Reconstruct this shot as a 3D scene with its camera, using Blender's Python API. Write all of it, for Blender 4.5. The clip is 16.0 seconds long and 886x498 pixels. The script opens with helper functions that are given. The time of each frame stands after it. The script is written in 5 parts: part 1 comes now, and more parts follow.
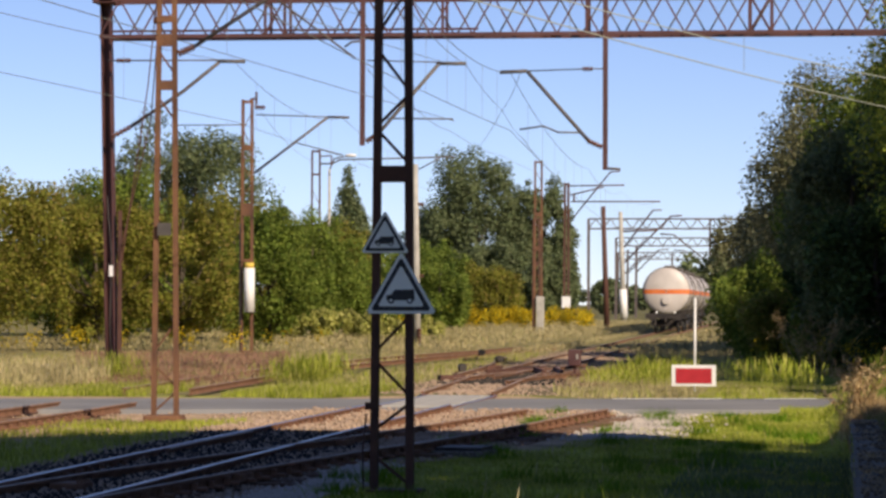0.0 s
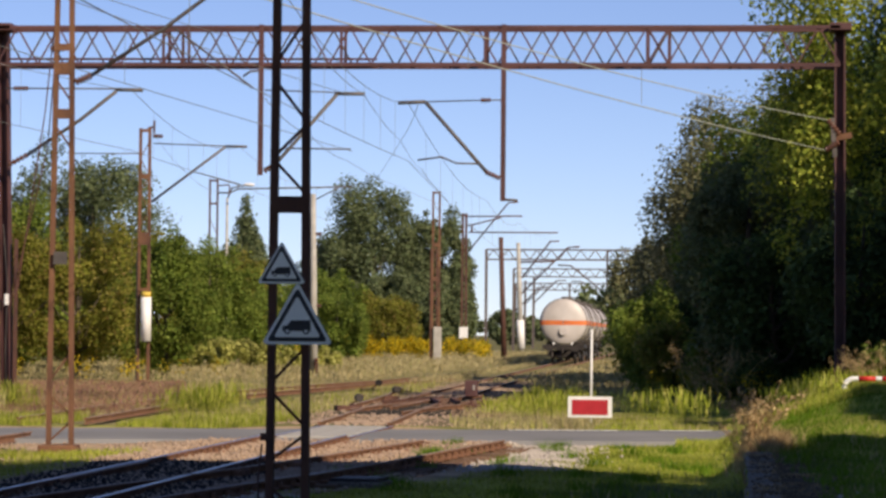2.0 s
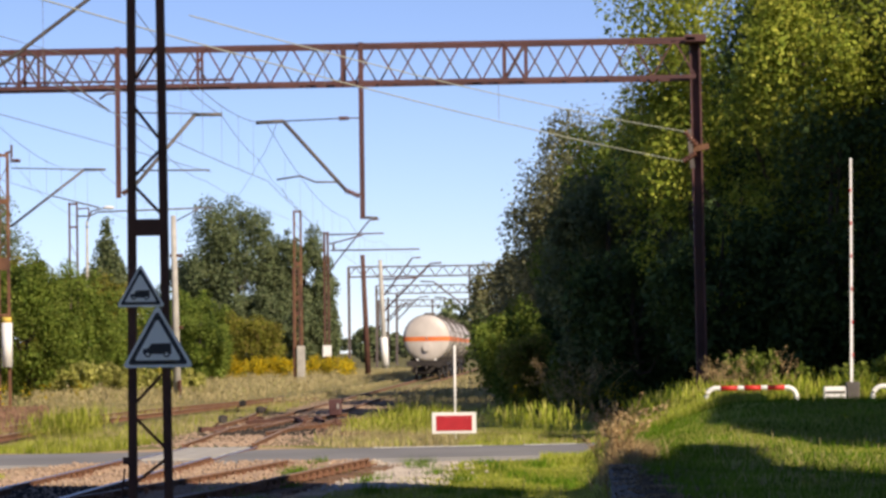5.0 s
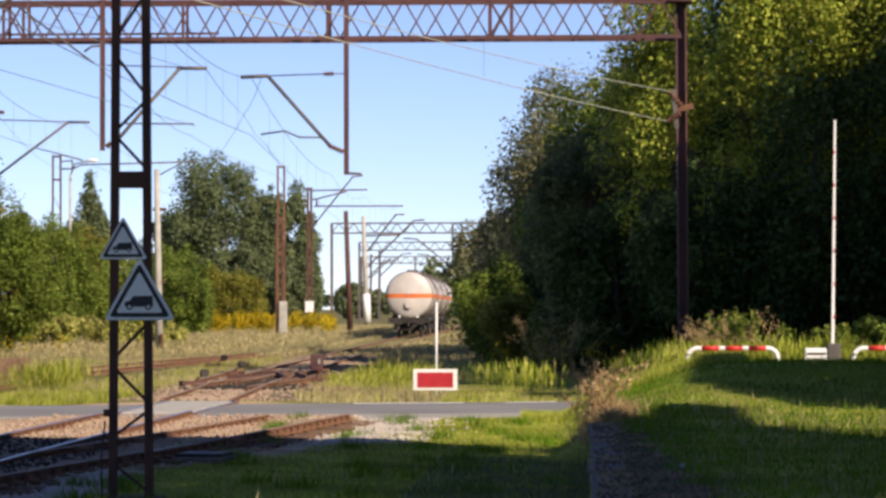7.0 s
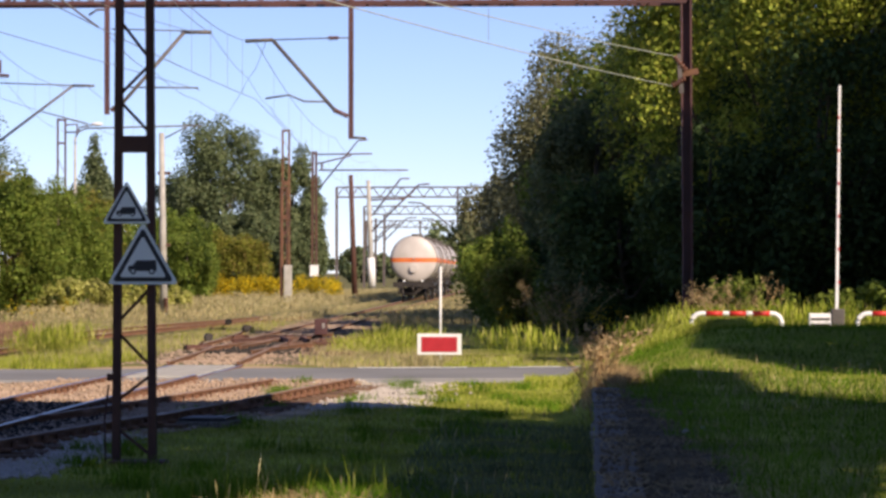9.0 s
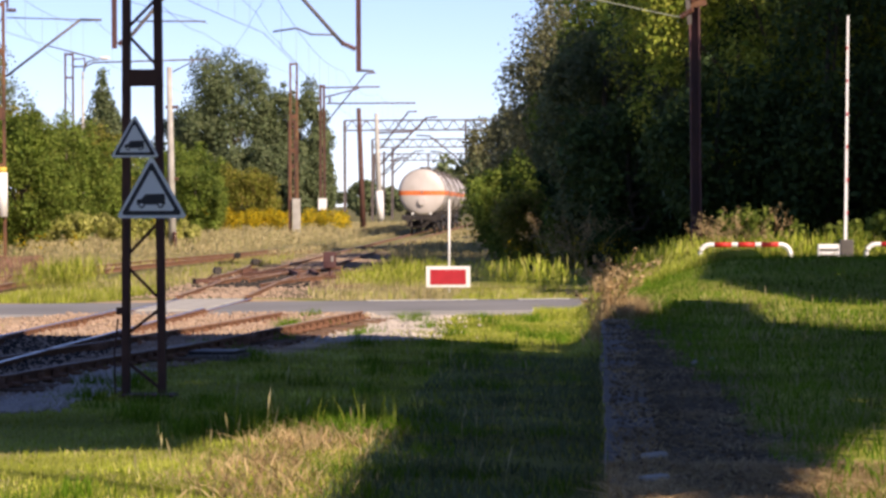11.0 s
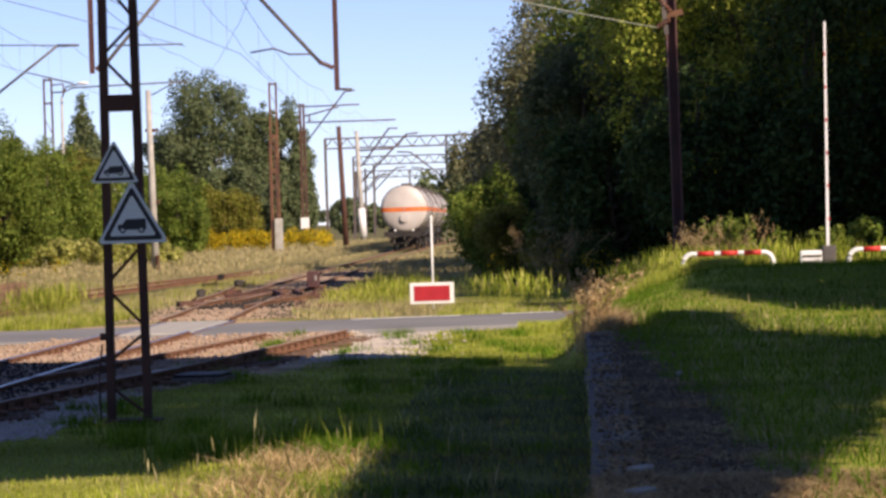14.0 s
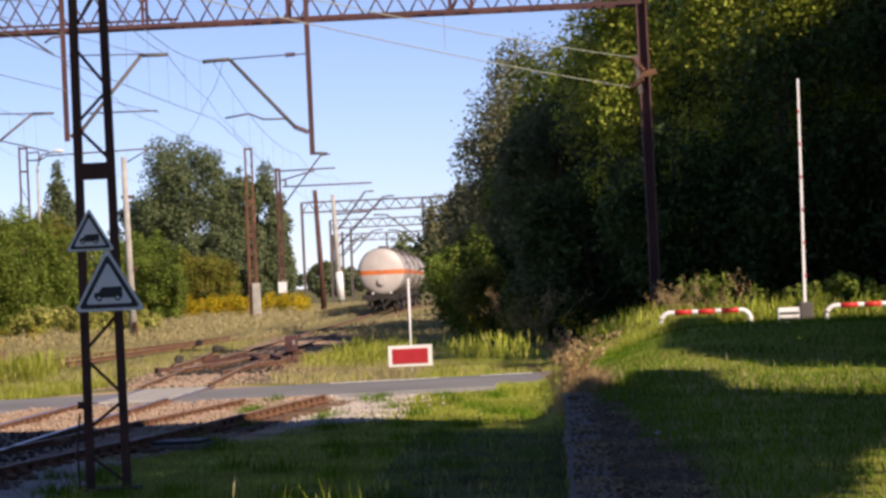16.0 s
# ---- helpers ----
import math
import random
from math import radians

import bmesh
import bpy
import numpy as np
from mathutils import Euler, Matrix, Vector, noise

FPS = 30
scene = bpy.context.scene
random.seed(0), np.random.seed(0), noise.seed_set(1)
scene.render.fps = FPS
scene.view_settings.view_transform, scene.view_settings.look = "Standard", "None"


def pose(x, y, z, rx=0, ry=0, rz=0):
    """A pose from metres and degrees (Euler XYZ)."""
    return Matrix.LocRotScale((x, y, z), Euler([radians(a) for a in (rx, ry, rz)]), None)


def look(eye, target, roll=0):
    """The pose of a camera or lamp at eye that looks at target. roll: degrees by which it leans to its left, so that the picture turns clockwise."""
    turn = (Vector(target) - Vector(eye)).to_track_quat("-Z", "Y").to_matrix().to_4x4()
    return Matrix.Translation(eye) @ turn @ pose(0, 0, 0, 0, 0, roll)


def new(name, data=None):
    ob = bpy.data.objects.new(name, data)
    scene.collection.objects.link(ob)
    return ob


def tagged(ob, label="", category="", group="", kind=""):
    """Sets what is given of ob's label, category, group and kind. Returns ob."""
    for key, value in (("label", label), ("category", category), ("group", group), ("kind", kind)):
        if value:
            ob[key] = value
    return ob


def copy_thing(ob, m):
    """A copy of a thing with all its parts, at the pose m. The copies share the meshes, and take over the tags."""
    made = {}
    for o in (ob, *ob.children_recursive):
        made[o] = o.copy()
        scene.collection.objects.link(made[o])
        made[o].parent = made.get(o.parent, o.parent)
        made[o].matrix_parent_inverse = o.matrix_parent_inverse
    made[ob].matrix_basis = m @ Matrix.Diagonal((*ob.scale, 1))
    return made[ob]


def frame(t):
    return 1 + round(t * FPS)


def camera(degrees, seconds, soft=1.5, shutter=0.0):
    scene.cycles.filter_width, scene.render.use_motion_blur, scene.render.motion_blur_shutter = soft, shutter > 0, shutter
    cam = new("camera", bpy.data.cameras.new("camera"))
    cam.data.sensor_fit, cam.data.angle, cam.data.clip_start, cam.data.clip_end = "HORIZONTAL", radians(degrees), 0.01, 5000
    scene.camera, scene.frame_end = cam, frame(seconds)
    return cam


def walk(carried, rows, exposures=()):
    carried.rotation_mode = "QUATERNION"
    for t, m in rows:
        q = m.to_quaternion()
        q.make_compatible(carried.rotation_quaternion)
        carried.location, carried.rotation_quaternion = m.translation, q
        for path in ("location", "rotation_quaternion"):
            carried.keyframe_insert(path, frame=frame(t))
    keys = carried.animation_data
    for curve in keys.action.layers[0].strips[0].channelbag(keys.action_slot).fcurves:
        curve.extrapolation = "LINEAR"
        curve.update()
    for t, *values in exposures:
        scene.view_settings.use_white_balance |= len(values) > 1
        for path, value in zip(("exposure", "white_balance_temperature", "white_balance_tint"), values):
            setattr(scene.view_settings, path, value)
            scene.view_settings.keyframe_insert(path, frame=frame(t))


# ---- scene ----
# ---- camera: carried by hand on a low platform, long lens ----
cam = camera(15.94, 16.0, soft=2.9)
EYE = 2.12
PATH = [
    (0.0, -0.0660, -0.0208, 7.173, 0.981, -0.203),
    (0.5, -0.0545, -0.0190, 7.110, 0.883, -1.001),
    (1.0, -0.0401, -0.0156, 6.124, 1.042, -1.011),
    (1.5, -0.0466, -0.0024, 5.423, 1.549, -0.710),
    (2.0, -0.0519, -0.0069, 5.318, 1.535, -0.490),
    (2.5, -0.0730, -0.0104, 5.418, 1.055, -0.253),
    (3.0, -0.0606, -0.0087, 5.133, 1.512, -0.074),
    (3.5, -0.0502, 0.0028, 4.382, 1.686, 0.092),
    (4.0, -0.0279, 0.0071, 3.242, 2.133, 0.494),
    (4.2, -0.0260, 0.0100, 3.002, 2.052, 0.560),
    (6.3, -0.0111, -0.0101, 2.894, 1.224, 0.983),
    (6.5, -0.0175, -0.0094, 2.771, 0.937, 0.643),
    (7.0, -0.0144, -0.0110, 2.537, 1.067, 0.104),
    (7.5, 0.0000, -0.0054, 1.966, 1.092, -0.208),
    (8.0, -0.0057, -0.0107, 2.331, 0.620, -0.117),
    (8.5, -0.0007, -0.0072, 2.599, 0.360, -0.098),
    (8.7, 0.0024, -0.0004, 2.604, 0.418, -0.050),
    (10.8, 0.0011, -0.0004, 2.773, -0.166, 0.164),
    (11.0, -0.0003, -0.0069, 2.777, -0.798, 0.247),
    (11.5, 0.0013, -0.0083, 2.440, -1.382, 0.357),
    (12.0, -0.0039, -0.0023, 2.569, -0.882, 0.313),
    (12.5, 0.0004, 0.0000, 2.340, -0.885, 0.800),
    (13.0, 0.0032, 0.0094, 2.430, -0.616, 1.207),
    (13.5, 0.0065, 0.0129, 2.325, -0.427, 1.439),
    (14.0, 0.0175, 0.0102, 2.463, -0.524, 1.768),
    (14.5, 0.0166, 0.0148, 2.506, -0.491, 1.928),
    (15.0, 0.0354, 0.0111, 2.379, -0.500, 2.261),
    (15.5, 0.0358, 0.0276, 2.288, 0.305, 2.410),
    (16.0, 0.0333, 0.0228, 2.060, 0.581, 2.633),
]
EXPOSURES = [(t, s + 0.2, 6760 if t < 5 else 6640 if t < 10 else 6680, 15 if t < 5 else 18 if t < 10 else 21) for t, s in ((0.0, 0.02), (0.6, -0.08), (1.2, 0.0), (2.5, -0.08), (4.0, 0.1), (8.7, 0.25), (10.8, 0.34), (11.2, 0.6), (11.6, 0.82), (12.0, 0.76), (12.5, 0.52), (13.0, 0.38), (14.0, 0.24), (16.0, 0.12))]
walk(cam, [(t, pose(x, 0, EYE + z, 90 + pitch, roll, yaw)) for t, x, z, yaw, pitch, roll in PATH], EXPOSURES)

# ---- daylight: clear late-summer sky, sun to the right and a little behind ----
SUN_EL, SUN_AZ = radians(33), radians(136)
world = bpy.data.worlds.new("sky")
scene.world = world
world.use_nodes = True
wn, wl = world.node_tree.nodes, world.node_tree.links
sky = wn.new("ShaderNodeTexSky")
sky.sky_type = 'NISHITA'
sky.sun_disc = False
sky.sun_elevation, sky.sun_rotation = SUN_EL, SUN_AZ
sky.altitude, sky.air_density, sky.dust_density, sky.ozone_density = 800, 0.65, 0.0, 3.0
tint = wn.new("ShaderNodeMix")
tint.data_type, tint.blend_type = 'RGBA', 'MULTIPLY'
tint.inputs["Factor"].default_value = 1.0
tint.inputs["B"].default_value = (1.06, 1.03, 1.17, 1)
wl.new(sky.outputs[0], tint.inputs["A"])
wl.new(tint.outputs["Result"], wn["Background"].inputs[0])
wn["Background"].inputs[1].default_value = 0.088
sun = new("sun", bpy.data.lights.new("sun", "SUN"))
sun.data.energy, sun.data.angle, sun.data.color = 5.0, radians(0.55), (1.0, 0.88, 0.68)
to_sun = Vector((math.sin(SUN_AZ) * math.cos(SUN_EL), math.cos(SUN_AZ) * math.cos(SUN_EL), math.sin(SUN_EL)))
sun.matrix_world = look(to_sun * 100, (0, 0, 0))


# ---- materials ----
def ramp(nt, src, c0, c1, lo=0.3, hi=0.7):
    r = nt.nodes.new("ShaderNodeValToRGB")
    r.color_ramp.elements[0].position, r.color_ramp.elements[1].position = lo, hi
    r.color_ramp.elements[0].color, r.color_ramp.elements[1].color = (*c0, 1), (*c1, 1)
    nt.links.new(src, r.inputs[0])
    return r.outputs[0]


def mat(name, c0, c1, rough=0.7, metal=0.0, scale=3.0, fine=40.0, bump=0.2, wear=None, wear_at=0.62, vary=0.0):
    """Two-scale surface: blotches from c0 to c1, fine grain with relief, and wear spots of another colour."""
    m = bpy.data.materials.new(name)
    m.use_nodes = True
    nt = m.node_tree
    b = nt.nodes["Principled BSDF"]
    tc = nt.nodes.new("ShaderNodeTexCoord")
    n1, n2 = nt.nodes.new("ShaderNodeTexNoise"), nt.nodes.new("ShaderNodeTexNoise")
    n1.inputs["Scale"].default_value, n2.inputs["Scale"].default_value = scale, fine
    n1.inputs["Detail"].default_value, n2.inputs["Detail"].default_value = 5, 3
    for n in (n1, n2):
        nt.links.new(tc.outputs["Object"], n.inputs["Vector"])
    col = ramp(nt, n1.outputs[0], c0, c1)
    if wear:
        mx = nt.nodes.new("ShaderNodeMix")
        mx.data_type = 'RGBA'
        f = ramp(nt, n2.outputs[0], (0, 0, 0), (1, 1, 1), wear_at, wear_at + 0.08)
        nt.links.new(f, mx.inputs["Factor"])
        nt.links.new(col, mx.inputs["A"])
        mx.inputs["B"].default_value = (*wear, 1)
        col = mx.outputs["Result"]
    if vary:
        oi, hs, mr = nt.nodes.new("ShaderNodeObjectInfo"), nt.nodes.new("ShaderNodeHueSaturation"), nt.nodes.new("ShaderNodeMapRange")
        mr.inputs["To Min"].default_value, mr.inputs["To Max"].default_value = 1 - vary, 1 + vary
        nt.links.new(oi.outputs["Random"], mr.inputs["Value"])
        nt.links.new(mr.outputs[0], hs.inputs["Value"])
        nt.links.new(col, hs.inputs["Color"])
        col = hs.outputs[0]
    nt.links.new(col, b.inputs["Base Color"])
    b.inputs["Roughness"].default_value, b.inputs["Metallic"].default_value = rough, metal
    bp = nt.nodes.new("ShaderNodeBump")
    bp.inputs["Strength"].default_value, bp.inputs["Distance"].default_value = bump, 0.01
    nt.links.new(n2.outputs[0], bp.inputs["Height"])
    nt.links.new(bp.outputs[0], b.inputs["Normal"])
    return m


def leaf_mat(name, colors, through_light=0.35, rough=0.55):
    """Leaves: each one its own shade, with light passing through the blade."""
    m = bpy.data.materials.new(name)
    m.use_nodes = True
    nt = m.node_tree
    b = nt.nodes["Principled BSDF"]
    geo = nt.nodes.new("ShaderNodeNewGeometry")
    r = nt.nodes.new("ShaderNodeValToRGB")
    while len(r.color_ramp.elements) < len(colors):
        r.color_ramp.elements.new(0.5)
    for i, c in enumerate(colors):
        r.color_ramp.elements[i].position = i / (len(colors) - 1)
        r.color_ramp.elements[i].color = (*c, 1)
    nt.links.new(geo.outputs["Random Per Island"], r.inputs[0])
    tc, n = nt.nodes.new("ShaderNodeTexCoord"), nt.nodes.new("ShaderNodeTexNoise")
    n.inputs["Scale"].default_value = 0.7
    n.inputs["Detail"].default_value = 4
    nt.links.new(tc.outputs["Object"], n.inputs["Vector"])
    hs, mr = nt.nodes.new("ShaderNodeHueSaturation"), nt.nodes.new("ShaderNodeMapRange")
    mr.inputs["From Min"].default_value, mr.inputs["From Max"].default_value = 0.3, 0.7
    mr.inputs["To Min"].default_value, mr.inputs["To Max"].default_value = 0.6, 1.4
    nt.links.new(n.outputs[0], mr.inputs["Value"])
    nt.links.new(mr.outputs[0], hs.inputs["Value"])
    nt.links.new(r.outputs[0], hs.inputs["Color"])
    nt.links.new(hs.outputs[0], b.inputs["Base Color"])
    b.inputs["Roughness"].default_value = rough
    b.inputs["Specular IOR Level"].default_value = 0.08
    tr, mx = nt.nodes.new("ShaderNodeBsdfTranslucent"), nt.nodes.new("ShaderNodeMixShader")
    nt.links.new(hs.outputs[0], tr.inputs[0])
    mx.inputs[0].default_value = through_light
    nt.links.new(b.outputs[0], mx.inputs[1])
    nt.links.new(tr.outputs[0], mx.inputs[2])
    nt.links.new(mx.outputs[0], nt.nodes["Material Output"].inputs[0])
    return m


RUST = mat("rusty_steel", (0.07, 0.032, 0.027), (0.14, 0.062, 0.042), 0.8, 0.2, 1.5, 25, 0.3, (0.05, 0.025, 0.022))
RUST_ORANGE = mat("orange_rust_steel", (0.09, 0.042, 0.028), (0.24, 0.115, 0.055), 0.8, 0.15, 1.2, 18, 0.3, (0.09, 0.04, 0.03))
PAINT_RED = mat("oxide_red_paint", (0.07, 0.03, 0.03), (0.12, 0.05, 0.047), 0.6, 0.1, 0.8, 20, 0.2, (0.08, 0.035, 0.03))
GREY_STEEL = mat("weathered_grey_steel", (0.075, 0.068, 0.065), (0.15, 0.13, 0.115), 0.65, 0.3, 2, 30, 0.2, (0.12, 0.06, 0.04))
DARK_STEEL = mat("dark_oily_steel", (0.025, 0.022, 0.022), (0.06, 0.05, 0.045), 0.6, 0.5, 3, 30, 0.2)
# Greyer steel for the distant gantries and masts
FAR_STEEL = mat("greyer_far_steel", (0.09, 0.075, 0.075), (0.15, 0.115, 0.1), 0.7, 0.2, 0.5, 5, 0.1)
RAIL_SIDE = mat("rusted_rail", (0.14, 0.065, 0.035), (0.24, 0.12, 0.07), 0.85, 0.1, 4, 40, 0.3, (0.08, 0.04, 0.03))
# Brown rail heads lightened to stand for the sun on their tops
RAIL_SUNLIT = mat("sunlit_brown_rail_head", (0.22, 0.15, 0.11), (0.36, 0.27, 0.21), 0.6, 0.1, 2, 50, 0.1)
RAIL_TOP = mat("polished_rail_head", (0.35, 0.35, 0.37), (0.5, 0.5, 0.52), 0.33, 1.0, 2, 60, 0.05)
SLEEPER = mat("old_wood_sleeper", (0.12, 0.068, 0.04), (0.2, 0.115, 0.07), 0.9, 0, 5, 60, 0.5, (0.06, 0.04, 0.03), vary=0.25)
CONCRETE = mat("weathered_concrete", (0.32, 0.30, 0.27), (0.48, 0.46, 0.42), 0.9, 0, 2, 40, 0.4, (0.2, 0.18, 0.16), 0.64)
DIRT = mat("dark_dirt", (0.09, 0.065, 0.042), (0.17, 0.125, 0.08), 0.95, 0, 2, 30, 0.6)
PLATFORM = mat("worn_platform_concrete", (0.12, 0.10, 0.085), (0.2, 0.175, 0.15), 0.9, 0, 1.6, 22, 0.6, (0.07, 0.058, 0.042), 0.52, vary=0.12)
ASPHALT = mat("worn_asphalt", (0.17, 0.165, 0.165), (0.24, 0.235, 0.23), 0.85, 0, 0.35, 30, 0.3, (0.3, 0.29, 0.27), 0.66)
SIGN_WHITE = mat("sign_white", (0.88, 0.89, 0.87), (0.93, 0.94, 0.91), 0.5, 0, 3, 30, 0.03)
SIGN_BLACK = mat("sign_black", (0.012, 0.013, 0.02), (0.025, 0.026, 0.035), 0.5, 0, 3, 30, 0.03)
RED_BOARD = mat("red_enamel", (0.36, 0.014, 0.022), (0.46, 0.022, 0.032), 0.5, 0, 4, 30, 0.05)
WHITE_PAINT = mat("white_paint", (0.72, 0.71, 0.69), (0.82, 0.81, 0.8), 0.5, 0, 3, 30, 0.08, (0.5, 0.46, 0.42), 0.7)
RED_PAINT = mat("red_paint", (0.5, 0.02, 0.015), (0.62, 0.035, 0.025), 0.5, 0, 3, 30, 0.08)
YELLOW_PAINT = mat("yellow_paint", (0.6, 0.42, 0.06), (0.7, 0.5, 0.1), 0.6, 0, 3, 30, 0.08)
TANK_WHITE = mat("dusty_tank_paint", (0.44, 0.4, 0.37), (0.62, 0.57, 0.54), 0.45, 0, 0.7, 6, 0.05, (0.4, 0.35, 0.3), 0.68)
TANK_ORANGE = mat("orange_stripe_paint", (0.62, 0.14, 0.03), (0.72, 0.2, 0.05), 0.5, 0, 1, 10, 0.05)
INSULATOR = mat("brown_porcelain", (0.10, 0.045, 0.03), (0.14, 0.06, 0.04), 0.25, 0, 3, 30, 0.05)
# Paler copy of the wire colour, for the sun on the anchor wires
PALE_WIRE = mat("pale_sunlit_wire", (0.36, 0.39, 0.33), (0.5, 0.53, 0.46), 0.6, 0.1, 3, 30, 0.05)
WIRE = mat("oxidised_copper_wire", (0.12, 0.125, 0.115), (0.22, 0.225, 0.2), 0.6, 0.1, 3, 30, 0.05)
BARK = mat("bark", (0.05, 0.04, 0.03), (0.11, 0.085, 0.06), 0.95, 0, 2, 14, 0.8)
PALE_STONE = mat("pale_gravel_stone", (0.36, 0.31, 0.27), (0.56, 0.5, 0.44), 0.9, 0, 6, 40, 0.3)
STONE = mat("ballast_stone", (0.26, 0.18, 0.13), (0.48, 0.355, 0.26), 0.9, 0, 6, 40, 0.3)
LEAF_OLIVE = leaf_mat("olive_leaves", [(0.14, 0.155, 0.022), (0.24, 0.25, 0.04), (0.36, 0.32, 0.07), (0.23, 0.265, 0.045), (0.36, 0.25, 0.09)], 0.55)
LEAF_GREEN = leaf_mat("green_leaves", [(0.1, 0.16, 0.028), (0.18, 0.245, 0.042), (0.28, 0.33, 0.07), (0.145, 0.21, 0.036)], 0.52)
LEAF_PALE = leaf_mat("pale_knotweed_leaves", [(0.26, 0.28, 0.06), (0.4, 0.4, 0.11), (0.5, 0.47, 0.17)], 0.4)
# Dark green, lightened and greyed to carry the haze over far trees
LEAF_DARK = leaf_mat("hazy_dark_green_leaves", [(0.1, 0.135, 0.06), (0.15, 0.185, 0.085), (0.2, 0.225, 0.115)], 0.38)
# Leaves darkened to stand for the deep shade inside the right-hand wood
LEAF_SHADE = leaf_mat("shade_darkened_leaves", [(0.035, 0.065, 0.022), (0.06, 0.1, 0.034), (0.085, 0.13, 0.046)], 0.3)
LEAF_LIME = leaf_mat("yellowing_maple_leaves", [(0.15, 0.21, 0.03), (0.29, 0.36, 0.055), (0.5, 0.5, 0.09), (0.32, 0.4, 0.06)], 0.45)
LEAF_GREY = leaf_mat("grey_willow_leaves", [(0.14, 0.15, 0.07), (0.23, 0.23, 0.12), (0.32, 0.31, 0.17)], 0.45)
GRASS_GREEN = leaf_mat("green_grass", [(0.16, 0.215, 0.02), (0.275, 0.325, 0.035), (0.39, 0.42, 0.06), (0.5, 0.46, 0.15)], 0.35)
GRASS_LUSH = leaf_mat("lush_grass", [(0.07, 0.15, 0.008), (0.12, 0.22, 0.014), (0.17, 0.28, 0.02)], 0.4)
GRASS_STRAW = leaf_mat("dry_straw_grass", [(0.28, 0.23, 0.11), (0.42, 0.35, 0.18), (0.54, 0.45, 0.25), (0.24, 0.25, 0.08)], 0.3)
GRASS_RUSSET = leaf_mat("russet_seed_grass", [(0.25, 0.12, 0.09), (0.34, 0.18, 0.14), (0.26, 0.19, 0.1), (0.4, 0.25, 0.18)], 0.3)
GOLDENROD = leaf_mat("goldenrod_flowers", [(0.5, 0.34, 0.01), (0.66, 0.46, 0.015), (0.4, 0.32, 0.03), (0.1, 0.14, 0.02)], 0.25)
DRY_WEED = leaf_mat("withered_weeds", [(0.3, 0.19, 0.1), (0.46, 0.33, 0.17), (0.58, 0.45, 0.25)], 0.3)


def ground_material():
    m = bpy.data.materials.new("soil_and_turf")
    m.use_nodes = True
    nt = m.node_tree
    b = nt.nodes["Principled BSDF"]
    at = nt.nodes.new("ShaderNodeAttribute")
    at.attribute_name = "cover"
    tc = nt.nodes.new("ShaderNodeTexCoord")
    n1, n2 = nt.nodes.new("ShaderNodeTexNoise"), nt.nodes.new("ShaderNodeTexNoise")
    n1.inputs["Scale"].default_value, n2.inputs["Scale"].default_value = 0.6, 14
    n1.inputs["Detail"].default_value = n2.inputs["Detail"].default_value = 6
    for n in (n1, n2):
        nt.links.new(tc.outputs["Object"], n.inputs["Vector"])
    mixn = nt.nodes.new("ShaderNodeMath")
    mixn.operation = 'ADD'
    half = nt.nodes.new("ShaderNodeMath")
    half.operation = 'MULTIPLY'
    half.inputs[1].default_value = 0.5
    nt.links.new(n1.outputs[0], mixn.inputs[0])
    nt.links.new(n2.outputs[0], mixn.inputs[1])
    nt.links.new(mixn.outputs[0], half.inputs[0])
    hs, mr = nt.nodes.new("ShaderNodeHueSaturation"), nt.nodes.new("ShaderNodeMapRange")
    mr.inputs["From Min"].default_value, mr.inputs["From Max"].default_value = 0.35, 0.65
    mr.inputs["To Min"].default_value, mr.inputs["To Max"].default_value = 0.55, 1.4
    nt.links.new(half.outputs[0], mr.inputs["Value"])
    nt.links.new(mr.outputs[0], hs.inputs["Value"])
    nt.links.new(at.outputs["Color"], hs.inputs["Color"])
    nt.links.new(hs.outputs[0], b.inputs["Base Color"])
    b.inputs["Roughness"].default_value = 0.95
    b.inputs["Specular IOR Level"].default_value = 0.05
    bp = nt.nodes.new("ShaderNodeBump")
    bp.inputs["Strength"].default_value, bp.inputs["Distance"].default_value = 0.6, 0.05
    nt.links.new(n2.outputs[0], bp.inputs["Height"])
    nt.links.new(bp.outputs[0], b.inputs["Normal"])
    return m


GROUND = ground_material()


# ---- building helpers ----
def part(name, bm, material, parent=None, label=""):
    me = bpy.data.meshes.new(name)
    bm.to_mesh(me)
    bm.free()
    me.materials.append(material)
    ob = new(name, me)
    if parent:
        ob.parent = parent
    if label:
        tagged(ob, label)
    return ob


def thing(name, label, category, group="", kind="", at=(0, 0, 0), turn=0):
    ob = new(name)
    ob.matrix_world = pose(*at, 0, 0, turn)
    return tagged(ob, label, category, group, kind)


def bar(bm, p, q, w, d=None, side=(0, 1, 0)):
    """A square-edged bar from p to q; w across, d along the given side direction."""
    p, q, d = Vector(p), Vector(q), d or w
    ax = (q - p).normalized()
    s = Vector(side)
    s = (s - ax * s.dot(ax))
    s = s.normalized() if s.length > 1e-4 else ax.orthogonal().normalized()
    u = ax.cross(s)
    vs = [bm.verts.new(e + u * (a * w / 2) + s * (c * d / 2)) for e in (p, q) for a, c in ((-1, -1), (1, -1), (1, 1), (-1, 1))]
    for f in ((3, 2, 1, 0), (4, 5, 6, 7), (0, 1, 5, 4), (1, 2, 6, 5), (2, 3, 7, 6), (3, 0, 4, 7)):
        bm.faces.new([vs[i] for i in f])


